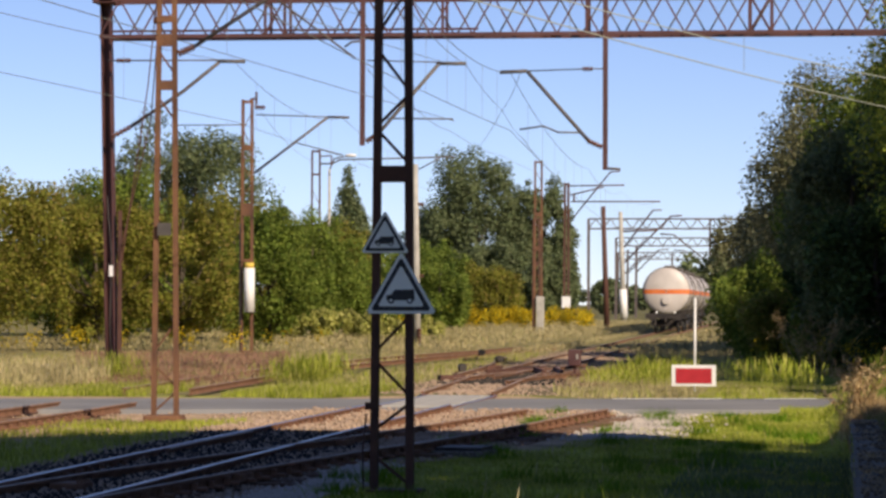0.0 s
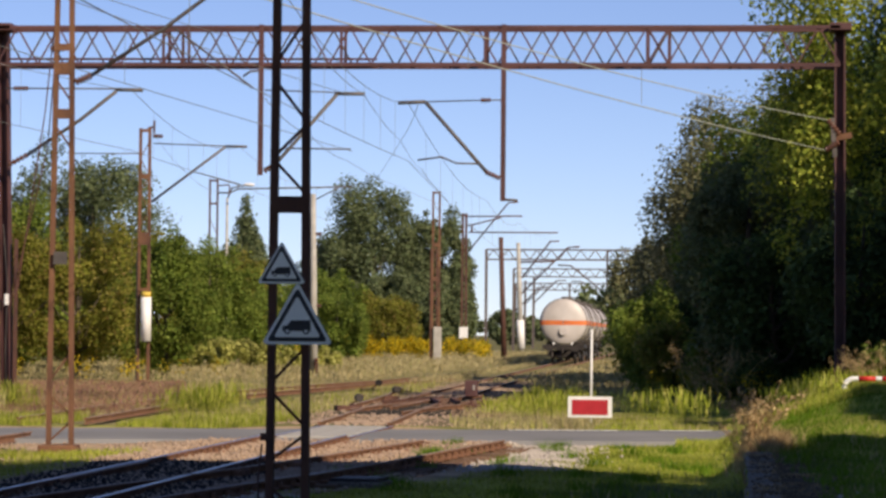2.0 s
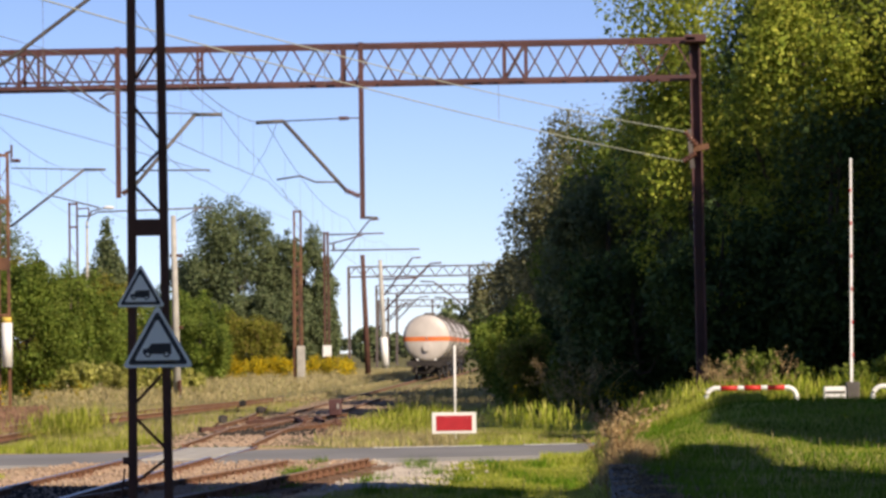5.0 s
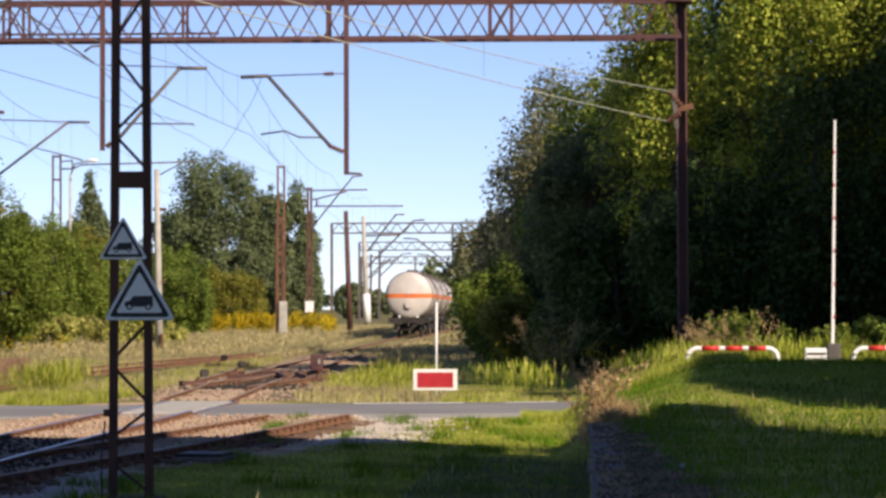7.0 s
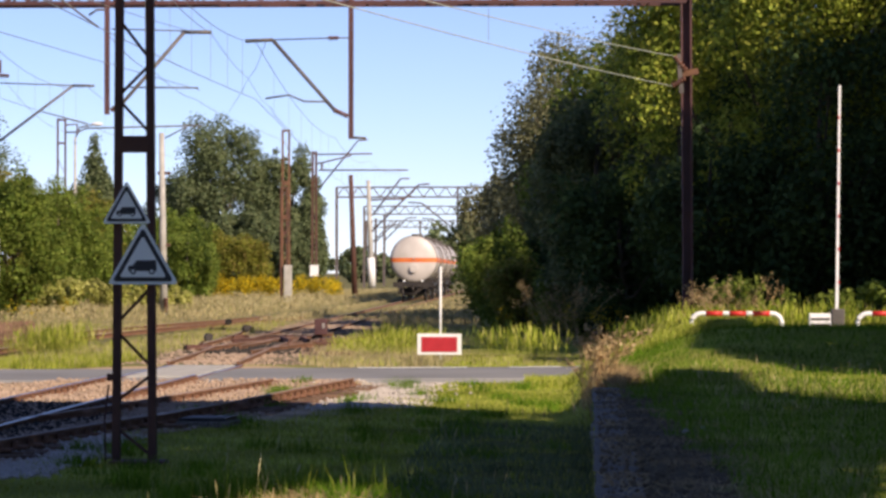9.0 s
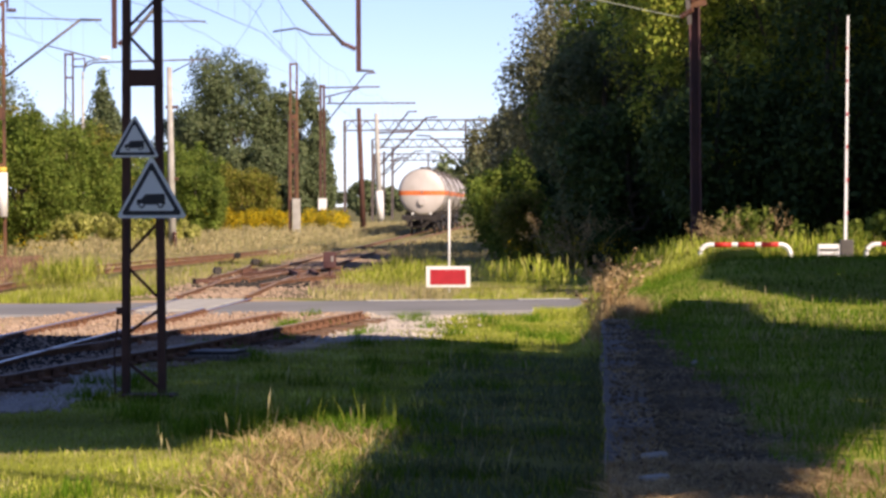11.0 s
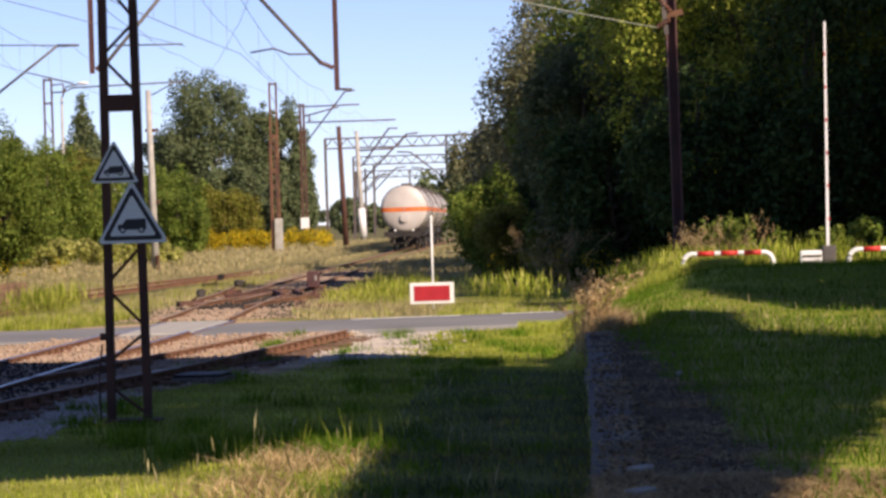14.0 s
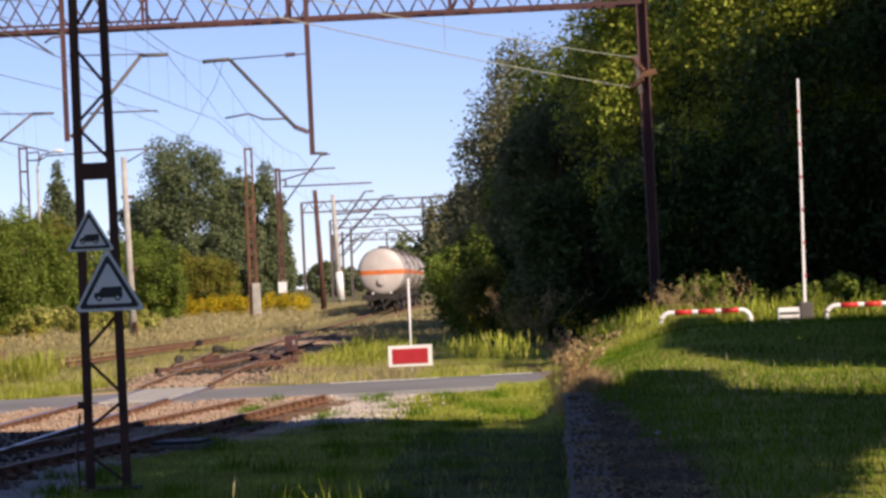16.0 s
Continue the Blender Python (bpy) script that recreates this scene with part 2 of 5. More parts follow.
def channel(bm, p, q, w, d, t, flip=1):
    """A rolled channel from p to q: web t thick and w wide, flanges d deep."""
    prof = [(-w / 2, 0), (w / 2, 0), (w / 2, d), (w / 2 - t, d), (w / 2 - t, t), (-w / 2 + t, t), (-w / 2 + t, d), (-w / 2, d)]
    ends = [[bm.verts.new(Vector(e) + Vector((u, flip * (s - d / 2), 0))) for u, s in prof] for e in (p, q)]
    for k in range(8):
        bm.faces.new((ends[0][k], ends[0][(k + 1) % 8], ends[1][(k + 1) % 8], ends[1][k]))
    for e in ends:
        bm.faces.new((e[0], e[1], e[4], e[5]))
        bm.faces.new((e[1], e[2], e[3], e[4]))
        bm.faces.new((e[0], e[5], e[6], e[7]))
    bmesh.ops.recalc_face_normals(bm, faces=bm.faces[:])


def box(bm, x0, x1, y0, y1, z0, z1, bevel=0.0):
    b2 = bmesh.new() if bevel else bm
    bar(b2, ((x0 + x1) / 2, (y0 + y1) / 2, z0), ((x0 + x1) / 2, (y0 + y1) / 2, z1), x1 - x0, y1 - y0)
    if bevel:
        bmesh.ops.bevel(b2, geom=b2.edges[:], offset=bevel, segments=2, affect='EDGES', profile=0.6)
        me = bpy.data.meshes.new("tmp")
        b2.to_mesh(me)
        b2.free()
        bm.from_mesh(me)
        bpy.data.meshes.remove(me)


def tube(bm, pts, r, seg=8, r1=None):
    """A round tube along pts, tapering from r to r1."""
    pts = [Vector(p) for p in pts]
    r1 = r if r1 is None else r1
    rings, n = [], len(pts)
    for i, p in enumerate(pts):
        ax = (pts[min(i + 1, n - 1)] - pts[max(i - 1, 0)]).normalized()
        s = ax.orthogonal().normalized() if abs(ax.z) > 0.95 else ax.cross(Vector((0, 0, 1))).normalized()
        u = ax.cross(s)
        rr = r + (r1 - r) * i / (n - 1)
        rings.append([bm.verts.new(p + (s * math.cos(a) + u * math.sin(a)) * rr) for a in (2 * math.pi * k / seg for k in range(seg))])
    for a, b in zip(rings, rings[1:]):
        for k in range(seg):
            f = bm.faces.new((a[k], a[(k + 1) % seg], b[(k + 1) % seg], b[k]))
            f.smooth = seg > 5
    bm.faces.new(rings[0][::-1])
    bm.faces.new(rings[-1])


def bars(name, segs, w, material, parent, label="", d=None):
    bm = bmesh.new()
    for p, q in segs:
        bar(bm, p, q, w, d)
    return part(name, bm, material, parent, label)


def tubes(name, pts, r, material, parent, label="", seg=8):
    bm = bmesh.new()
    tube(bm, pts, r, seg)
    return part(name, bm, material, parent, label)


def insulator(p, q, r, parent):
    """A ribbed porcelain insulator between p and q."""
    p, q = Vector(p), Vector(q)
    bm = bmesh.new()
    tube(bm, [p, q], r * 0.45, 8)
    for k in range(5):
        c = p.lerp(q, (k + 0.5) / 5)
        h = (q - p) / 5 * 0.28
        tube(bm, [c - h, c + h], r, 10, r * 0.8)
    return part("insulator", bm, INSULATOR, parent, "brown ribbed porcelain insulator")


def raw_mesh(name, verts, quads, material, parent=None, smooth=False):
    """One mesh from arrays of corners and four-sided or three-sided faces."""
    me = bpy.data.meshes.new(name)
    k = quads.shape[1]
    me.vertices.add(len(verts))
    me.vertices.foreach_set("co", verts.astype(np.float32).ravel())
    me.loops.add(quads.size)
    me.loops.foreach_set("vertex_index", quads.astype(np.int32).ravel())
    me.polygons.add(len(quads))
    me.polygons.foreach_set("loop_start", np.arange(0, quads.size, k, dtype=np.int32))
    me.update(calc_edges=True)
    me.materials.append(material)
    ob = new(name, me)
    if parent:
        ob.parent = parent
    return ob


def smooth(a, b, v):
    s = np.clip((np.asarray(v, float) - a) / (b - a), 0, 1)
    return s * s * (3 - 2 * s)


def rumple(x, y, s):
    """Soft uneven relief, about -1 to 1."""
    x, y = np.asarray(x) / s, np.asarray(y) / s
    return (np.sin(x * 1.3 + 0.7 * np.sin(y * 1.1)) + np.sin(y * 1.7 + 1.3 * np.sin(x * 0.6 + 1)) + np.sin((x + y) * 2.3 + 2)) / 3


# ---- the lie of the land ----
def land(x, y):
    x, y = np.asarray(x, float), np.asarray(y, float)
    near = smooth(0.14, 0.3, x) * smooth(45.5, 43.0, y)
    past = smooth(-0.45, 0.4, x) * smooth(43.0, 45.5, y)
    bank = (near + past) * (0.52 + 0.56 * smooth(45, 57, y) * smooth(0.3, 2.6, x) - 0.4 * smooth(60, 67, y) - 0.25 * smooth(85, 110, y))
    e = x - np.interp(y, [30, 36.5, 41.5, 46.2, 54.9, 60], [-7.42, -6.85, -6.2, -5.5, -4.67, -4.2])
    yard = smooth(28, 32, y) * smooth(61, 60, y) * smooth(-11.5, -10.5, x)
    track = 0.06 * smooth(3.2, 1.5, np.abs(x + 8.2 + np.clip(y - 60, 0, 130) * 0.03)) * (y > 66)
    track = track + yard * (0.05 * smooth(0.0, -0.12, e) - 0.02 * smooth(0.0, 0.2, e) * smooth(1.5, 0.8, e))
    return bank + 0.03 * rumple(x, y, 2.5) + 0.015 * rumple(x, y, 0.7) + track * (y < 260)


def road_mid(x):
    return 64.2 + 0.22 * (np.asarray(x, float) + 4)


def road_level(x):
    return 0.075 + 0.5 * smooth(-1.0, 6.0, x)


def spaced(parts):
    return np.unique(np.concatenate([np.arange(a, b, s) for a, b, s in parts]))


def build_ground():
    xs = spaced([(-3000, -300, 300), (-300, -60, 12), (-60, -20, 2.0), (-20, -2, 0.4), (-2, 2, 0.1), (2, 12, 0.4), (12, 60, 3), (60, 300, 20), (300, 3001, 300)])
    ys = spaced([(-600, -30, 60), (-30, 14, 4), (14, 75, 0.4), (75, 130, 1.0), (130, 350, 4), (350, 900, 50), (900, 4501, 400)])
    gx, gy = np.meshgrid(xs, ys)
    gz = land(gx, gy)
    road = smooth(4.6, 3.2, np.abs(gy - road_mid(gx)))
    gz = gz * (1 - road) + (road_level(gx) - 0.09) * road
    v = np.stack([gx, gy, gz], -1).reshape(-1, 3)
    nx, ny = len(xs), len(ys)
    i = (np.arange(ny - 1)[:, None] * nx + np.arange(nx - 1)[None]).ravel()
    ob = raw_mesh("ground", v, np.stack([i, i + 1, i + nx + 1, i + nx], 1), GROUND)
    ob.data.polygons.foreach_set("use_smooth", np.ones(len(ob.data.polygons), bool))
    x, y = v[:, 0], v[:, 1]
    green, turf = np.array([0.16, 0.19, 0.02]), np.array([0.34, 0.35, 0.07])
    sand, straw = np.array([0.44, 0.32, 0.21]), np.array([0.24, 0.20, 0.11])
    russet, dirt, field = np.array([0.22, 0.125, 0.09]), np.array([0.12, 0.095, 0.065]), np.array([0.16, 0.15, 0.07])
    blot = rumple(x, y, 1.7)[:, None] * 0.5 + 0.5

    def lay(c, w, new_c):
        return c * (1 - w[:, None]) + new_c * w[:, None]

    c = green * (1 - blot) + turf * blot
    yard = smooth(-3.0, -4.6, x + 0.5 * rumple(x, y, 1.2)) * smooth(43, 47, y + 0.8 * rumple(x, y, 2)) * smooth(69, 67, y)
    c = lay(c, np.clip(yard + smooth(-6.2, -7, x) * smooth(40, 44, y) * smooth(69, 67, y) * (1 - 0.9 * smooth(-9.6, -10.2, x) * smooth(53, 49, y)), 0, 1), sand)
    c = lay(c, smooth(2.4, 1.4, np.abs(x + 8.1 + np.clip(30 - y, 0, 9) * 0.02)) * smooth(47, 45, y), dirt * 1.2)
    far = smooth(68, 71, y) * smooth(-2.0, -4.5, x)
    c = lay(c, far, straw * (1 - blot) + np.array([0.2, 0.19, 0.07]) * blot)
    c = lay(c, far * smooth(-0.172, -0.182, x / y + 0.008 * rumple(x, y, 3)) * smooth(-0.252, -0.24, x / y) * smooth(76, 79, y) * smooth(130, 112, y) * 0.9, russet)
    c = lay(c, far * smooth(2.4, 1.6, np.abs(x + 8.3 + np.clip(y - 90, 0, 130) * 0.04)) * smooth(170, 110, y) * 0.8, dirt * 1.5)
    c = lay(c, smooth(320, 420, y), field)
    c = lay(c, smooth(4, 9, x) * smooth(72, 80, y), dirt * 0.7)
    c = lay(c, smooth(0.1, 0.2, x) * smooth(1.6, 1.1, x + 0.3 * rumple(x, y, 0.9)) * smooth(45, 43, y), dirt)
    # Platform foot: bare dark soil, darkened further for the shade lying there
    c = lay(c, smooth(-2.0, -1.2, x + 0.2 * rumple(x, y, 0.9)) * smooth(0.12, 0.06, x) * smooth(45, 40, y) * 0.5, dirt * 0.8)
    at = ob.data.attributes.new("cover", 'FLOAT_COLOR', 'POINT')
    at.data.foreach_set("color", np.concatenate([c, np.ones((len(c), 1))], 1).astype(np.float32).ravel())
    return tagged(ob, "grassy and sandy ground of an overgrown railway yard", "ground", kind="structure")


ground = build_ground()


def build_road():
    xs = spaced([(-400, -40, 20), (-40, 12, 0.5), (12, 401, 20)])
    bm = bmesh.new()
    rows = []
    for x in xs:
        m, z = float(road_mid(x)), float(road_level(x))
        e = 0.12 * float(rumple(x, 0, 1.3))
        rows.append([bm.verts.new((x, m + s, z + dz)) for s, dz in ((-3.75 + e, -0.1), (-3.6 + e, 0), (0, 0.03), (3.5 - e, 0), (3.65 - e, -0.1))])
    for a, b in zip(rows, rows[1:]):
        for k in range(4):
            bm.faces.new((a[k], b[k], b[k + 1], a[k + 1]))
    ob = part("road", bm, ASPHALT)
    return tagged(ob, "grey worn asphalt road over a level crossing", "road", kind="structure")


road = build_road()


# ---- railway tracks ----
def rail_line(pts, step=1.0):
    """Points along a smooth line through pts (x, y)."""
    pts = np.array(pts, float)
    ys = np.arange(pts[0, 1], pts[-1, 1] + 0.01, step)
    xs = np.interp(ys, pts[:, 1], pts[:, 0])
    k = np.ones(7) / 7
    xs[3:-3] = np.convolve(xs, k, "valid")
    return list(zip(xs, ys))


def rail(name, pts, top=0.17, parent=None, label="", polished=False, step=1.0):
    """A flat-bottomed rail with foot, web and head, swept along pts."""
    prof = ((-0.062, -0.15), (0.062, -0.15), (0.062, -0.14), (0.009, -0.12), (0.009, -0.045), (0.036, -0.035), (0.036, -0.005), (0.03, 0.0),
            (-0.03, 0.0), (-0.036, -0.005), (-0.036, -0.035), (-0.009, -0.045), (-0.009, -0.12), (-0.062, -0.14))
    bm = bmesh.new()
    rings = []
    line = rail_line(pts, step)
    for i, (x, y) in enumerate(line):
        a, b = line[max(i - 1, 0)], line[min(i + 1, len(line) - 1)]
        n = Vector((b[1] - a[1], -(b[0] - a[0]), 0)).normalized()
        rings.append([bm.verts.new(Vector((x, y, top + z)) + n * u) for u, z in prof])
    m = len(prof)
    for a, b in zip(rings, rings[1:]):
        for k in range(m):
            f = bm.faces.new((a[k], a[(k + 1) % m], b[(k + 1) % m], b[k]))
            f.material_index = 1 if k in (6, 7, 8) else 0
    bm.faces.new(rings[0])
    bm.faces.new(rings[-1][::-1])
    ob = part(name, bm, RAIL_SIDE, parent, label)
    ob.data.materials.append(RAIL_TOP if polished else RAIL_SUNLIT)
    return ob


MAIN = [(-8.25, 16), (-8.25, 45), (-8.28, 66), (-9.0, 84), (-9.3, 100), (-9.95, 130), (-11.1, 185), (-11.8, 218), (-12.1, 234.5), (-12.7, 267.5), (-13.3, 300), (-14.3, 350)]
main_track = thing("railway_track", "rusty main railway track running past a level crossing", "railway track", kind="structure")


def beside(line, off):
    return [(x + off, y) for x, y in line]


near_main = [p for p in MAIN if p[1] < 46] + [(-8.24, 60.6)]
far_main = [(-8.3, 68.0)] + [p for p in MAIN if p[1] > 70]
for off in (-0.76, 0.76):
    rail("rail", beside(near_main, off), 0.17, main_track, polished=True)
    rail("rail", beside([(-8.24, 60.4), (-8.22, 68.2)], off), 0.115, main_track, "rail set flush in the asphalt", True, 0.4)
    rail("rail", beside(far_main, off), 0.19, main_track)
branch = thing("railway_track", "rusty diverging track of a railway switch", "railway track", kind="structure")
rail("rail", [(-7.42, 30), (-7.2, 33.3), (-6.85, 36.5), (-6.2, 41.5), (-5.5, 46.2), (-4.67, 54.9), (-4.3, 58.6)], 0.17, branch, step=0.6)
rail("rail", [(-8.93, 29), (-8.75, 33), (-8.3, 37), (-7.65, 41.5), (-6.95, 46.6), (-6.14, 54.1), (-5.75, 58.2)], 0.17, branch, step=0.6)
rail("check_rail", [(-8.88, 41.0), (-8.9, 42), (-8.9, 46), (-8.86, 47.2)], 0.17, branch, "short check rail beside the frog", step=0.6)
rail("check_rail", [(-5.95, 42.6), (-5.82, 43.5), (-5.35, 47.6)], 0.17, branch, step=0.6)
points = thing("railway_switch", "rusty points with blades and long timbers beyond the road", "railway switch", kind="structure")
for line in ([(-9.75, 79), (-9.5, 84), (-8.75, 92), (-8.0, 99)], [(-8.2, 77), (-7.9, 82), (-7.1, 90), (-6.3, 98)], [(-9.05, 82), (-8.9, 86), (-8.95, 93), (-9.2, 98)],
             [(-10.3, 84), (-10.5, 90), (-10.9, 98), (-11.9, 112)], [(-8.05, 85), (-7.75, 88), (-7.4, 93)]):
    rail("blade", line, 0.21, points, step=0.8)
left_track = thing("railway_track", "overgrown rusty siding half hidden in grass", "railway track", kind="structure")
SIDING = [(-13.45, 30), (-13.45, 52), (-13.6, 60), (-14.4, 69), (-15.05, 84), (-15.2, 98), (-14.4, 115), (-13.2, 128), (-12.6, 140)]
for off in (0, -1.52):
    rail("rail", [(x + off, y) for x, y in SIDING[:3]], 0.17, left_track)
    rail("rail", [(x + off, y) for x, y in SIDING[3:]], 0.19, left_track)

panel_bm = bmesh.new()
box(panel_bm, -0.66, 0.66, -0.88, 0.88, -0.05, 0.0, 0.01)
panel_me = bpy.data.meshes.new("crossing_panel")
panel_bm.to_mesh(panel_me)
panel_bm.free()
panel_me.materials.append(CONCRETE)
for k in range(4):
    ob = new("crossing_panel", panel_me)
    ob.parent = road
    ob.matrix_world = pose(-8.24 + 0.004 * k, 61.5 + 1.8 * k, 0.118 + 0.003 * (k % 2), 0, 0, 0.4)
for x0, x1 in ((-4.9, -2.6), (-1.7, -0.6)):
    bm = bmesh.new()
    y0, y1 = float(road_mid(x0)) + 3.3, float(road_mid(x1)) + 3.3
    bar(bm, (x0, y0, float(road_level(x0)) + 0.006), (x1, y1, float(road_level(x1)) + 0.006), 0.14, 0.006, (0, 0, 1))
    part("edge_line", bm, WHITE_PAINT, road, "worn white edge line")

rng = random.Random(4)
sleeper_mesh = {}
for length in (2.6, 3.2, 3.9):
    bm = bmesh.new()
    box(bm, -length / 2, length / 2, -0.12, 0.12, -0.17, 0.0, 0.015)
    sleeper_mesh[length] = bpy.data.meshes.new("sleeper")
    bm.to_mesh(sleeper_mesh[length])
    bm.free()
    sleeper_mesh[length].materials.append(SLEEPER)


def sleeper(parent, x, y, length, turn=0, z=0.03):
    ob = new("sleeper", sleeper_mesh[length])
    ob.parent = parent
    ob.matrix_world = pose(x, y, z + rng.uniform(-0.012, 0.008), 0, 0, turn + rng.uniform(-1.5, 1.5))


y = 24.0
while y < 60.3:
    if y < 36:
        sleeper(main_track, -8.2, y, 2.6)
    elif y < 43:
        sleeper(main_track, -7.9, y, 3.2, -2)
    elif y < 48:
        sleeper(main_track, -7.45, y, 3.9, -3)
    else:
        sleeper(main_track, -8.25, y, 2.6)
        if y < 58.4:
            sleeper(branch, -5.43 + (y - 54) * 0.105, y + 0.05, 2.6, -6)
    if 44 < y < 55:
        sleeper(left_track, -14.2, y + 0.2, 2.6)
    y += 0.6
y = 69.0
while y < 128:
    wide = 79 < y < 99
    sleeper(points if wide else main_track, float(np.interp(y, [p[1] for p in MAIN], [p[0] for p in MAIN])) + 0.9 * wide, y, 3.9 if wide else 2.6, 2, 0.075 if wide else 0.04)
    y += 0.62

# rust-red rail chairs on the sleepers
chair_bm = bmesh.new()
box(chair_bm, -0.09, 0.09, -0.085, 0.085, 0.0, 0.035, 0.008)
box(chair_bm, -0.09, -0.02, -0.06, 0.06, 0.03, 0.085, 0.012)
chair_me = bpy.data.meshes.new("rail_chair")
chair_bm.to_mesh(chair_me)
chair_bm.free()
chair_me.materials.append(RAIL_SIDE)
R1 = [(-7.42, 30), (-7.2, 33.3), (-6.85, 36.5), (-6.2, 41.5), (-5.5, 46.2), (-4.67, 54.9), (-4.3, 58.6)]
R2 = [(-8.3, 37), (-7.65, 41.5), (-6.95, 46.6), (-6.14, 54.1), (-5.75, 58.2)]
for line, parent, y0, y1 in ((R1, branch, 31, 58.3), (R2, branch, 46.5, 58), ([(-9.01, 30), (-9.0, 60)], main_track, 31, 60), ([(-7.49, 30), (-7.49, 60)], main_track, 46, 60), ([(-13.45, 44), (-13.45, 56)], left_track, 44, 56)):
    y = y0
    while y < y1:
        ob = new("rail_chair", chair_me)
        ob.parent = parent
        ob.matrix_world = pose(float(np.interp(y, [p[1] for p in line], [p[0] for p in line])) + 0.11, y, 0.04 + rng.uniform(-0.006, 0.006), 0, 0, rng.uniform(-4, 4))
        y += 0.6

# fishplates, chairs and rods where the rails cross
for x, y in ((-8.35, 33.6), (-6.98, 35.8), (-7.2, 44.9), (-5.35, 47.9), (-6.75, 47.9)):
    bm = bmesh.new()
    box(bm, -0.16, 0.16, -0.28, 0.28, 0, 0.1, 0.02)
    for k in (-0.18, -0.06, 0.06, 0.18):
        tube(bm, [(0.13, k, 0.08), (0.13, k, 0.13)], 0.018, 6)
    ob = part("rail_joint", bm, RAIL_SIDE)
    ob.matrix_world = pose(x, y, 0.045, 0, 0, -5)
    tagged(ob, "bolted rusty rail joint plate between the rails", "rail joint", "rail joints")

# switch stand and rods beyond the road
stand = thing("switch_stand", "small rusty switch signal box on a short post", "switch stand", at=(-7.32, 86.6, 0.12))
bm = bmesh.new()
box(bm, -0.17, 0.17, -0.14, 0.14, 0.28, 0.72, 0.03)
part("lantern_box", bm, PAINT_RED, stand, "oxide-red metal lantern box")
bm = bmesh.new()
box(bm, -0.035, 0.035, -0.03, 0.03, 0, 0.3)
part("post", bm, RUST, stand)
bm = bmesh.new()
box(bm, 0.05, 0.11, -0.15, -0.141, 0.46, 0.6)
part("lens", bm, CONCRETE, stand, "pale lens plate")
bm = bmesh.new()
box(bm, -0.4, 0.35, -0.25, 0.25, -0.02, 0.06, 0.015)
part("base_plate", bm, RUST, stand)
for x, y, turn in ((-10.35, 83.6, 25), (-10.75, 96.6, 30), (-12.75, 109.3, 20)):
    lever = thing("switch_lever", "rusty point lever with a round counterweight beside the track", "switch lever", "point levers", at=(x, y, 0.05), turn=turn)
    bm = bmesh.new()
    box(bm, -0.35, 0.35, -0.15, 0.15, 0, 0.14, 0.02)
    part("bedplate", bm, RUST, lever)
    bm = bmesh.new()
    tube(bm, [(0, 0, 0.1), (0.45, 0, 0.42)], 0.022)
    part("lever", bm, RUST, lever)
    bm = bmesh.new()
    tube(bm, [(0.3, -0.08, 0.34), (0.3, 0.08, 0.34)], 0.11, 14)
    part("counterweight", bm, DARK_STEEL, lever)
scrap = thing("old_rail_frog", "rusty crossing frog lying between the rails", "rail frog", at=(-8.6, 90, 0.14))
bm = bmesh.new()
for x0, x1, y0, y1 in ((-1.2, -0.1, -3, 3), (-0.5, 0.4, 3, -3), (0.9, 0.2, -3, 2.5)):
    bar(bm, (x0, y0, 0.06), (x1, y1, 0.06), 0.1, 0.12, (0, 0, 1))
part("wing_rail", bm, RUST, scrap)


# ---- stones ----
def stones(name, n, place, size, material, label):
    g = np.random.default_rng(len(name) + n)
    x, y = place(g, n)
    s = g.uniform(size[0], size[1], n)
    base = np.array([(1, 0, 0), (-1, 0, 0), (0, 1, 0), (0, -1, 0), (0, 0, 1), (0, 0, -1)], float)
    v = base[None] * s[:, None, None] * g.uniform(0.6, 1.3, (n, 6, 1))
    a = g.uniform(0, 6.28, n)
    ca, sa = np.cos(a)[:, None], np.sin(a)[:, None]
    vx, vy = v[..., 0] * ca - v[..., 1] * sa, v[..., 0] * sa + v[..., 1] * ca
    z = np.where((x > 0.05) & (x < 0.42) & (y < 43), 0.565, land(x, y)) + s * 0.3
    v = np.stack([vx + x[:, None], vy + y[:, None], v[..., 2] * 0.8 + z[:, None]], -1).reshape(-1, 3)
    f = np.array([(0, 2, 4), (2, 1, 4), (1, 3, 4), (3, 0, 4), (2, 0, 5), (1, 2, 5), (3, 1, 5), (0, 3, 5)])
    ob = raw_mesh(name, v, (f[None] + (np.arange(n) * 6)[:, None, None]).reshape(-1, 3), material)
    return tagged(ob, label, "stones", kind="stuff")


def on_ballast(g, n):
    y = g.uniform(28, 60.2, n)
    edge = np.interp(y, [30, 36, 41, 46, 55, 60], [-6.9, -6.3, -5.6, -4.9, -4.0, -3.6])
    return g.uniform(0, 1, n) ** 0.9 * (edge + 10.2) - 10.2, y


stones("ballast", 14000, on_ballast, (0.018, 0.045), STONE, "pale crushed ballast stones between the rails")
stones("gravel", 3500, lambda g, n: (g.normal(-3.55, 0.42, n), g.uniform(49, 60.3, n)), (0.02, 0.055), PALE_STONE, "whitish crushed gravel beside the crossing")
stones("gravel", 2500, lambda g, n: (g.uniform(-16, -9.5, n), g.uniform(47, 58, n)), (0.015, 0.04), STONE, "sandy gravel beside the siding")


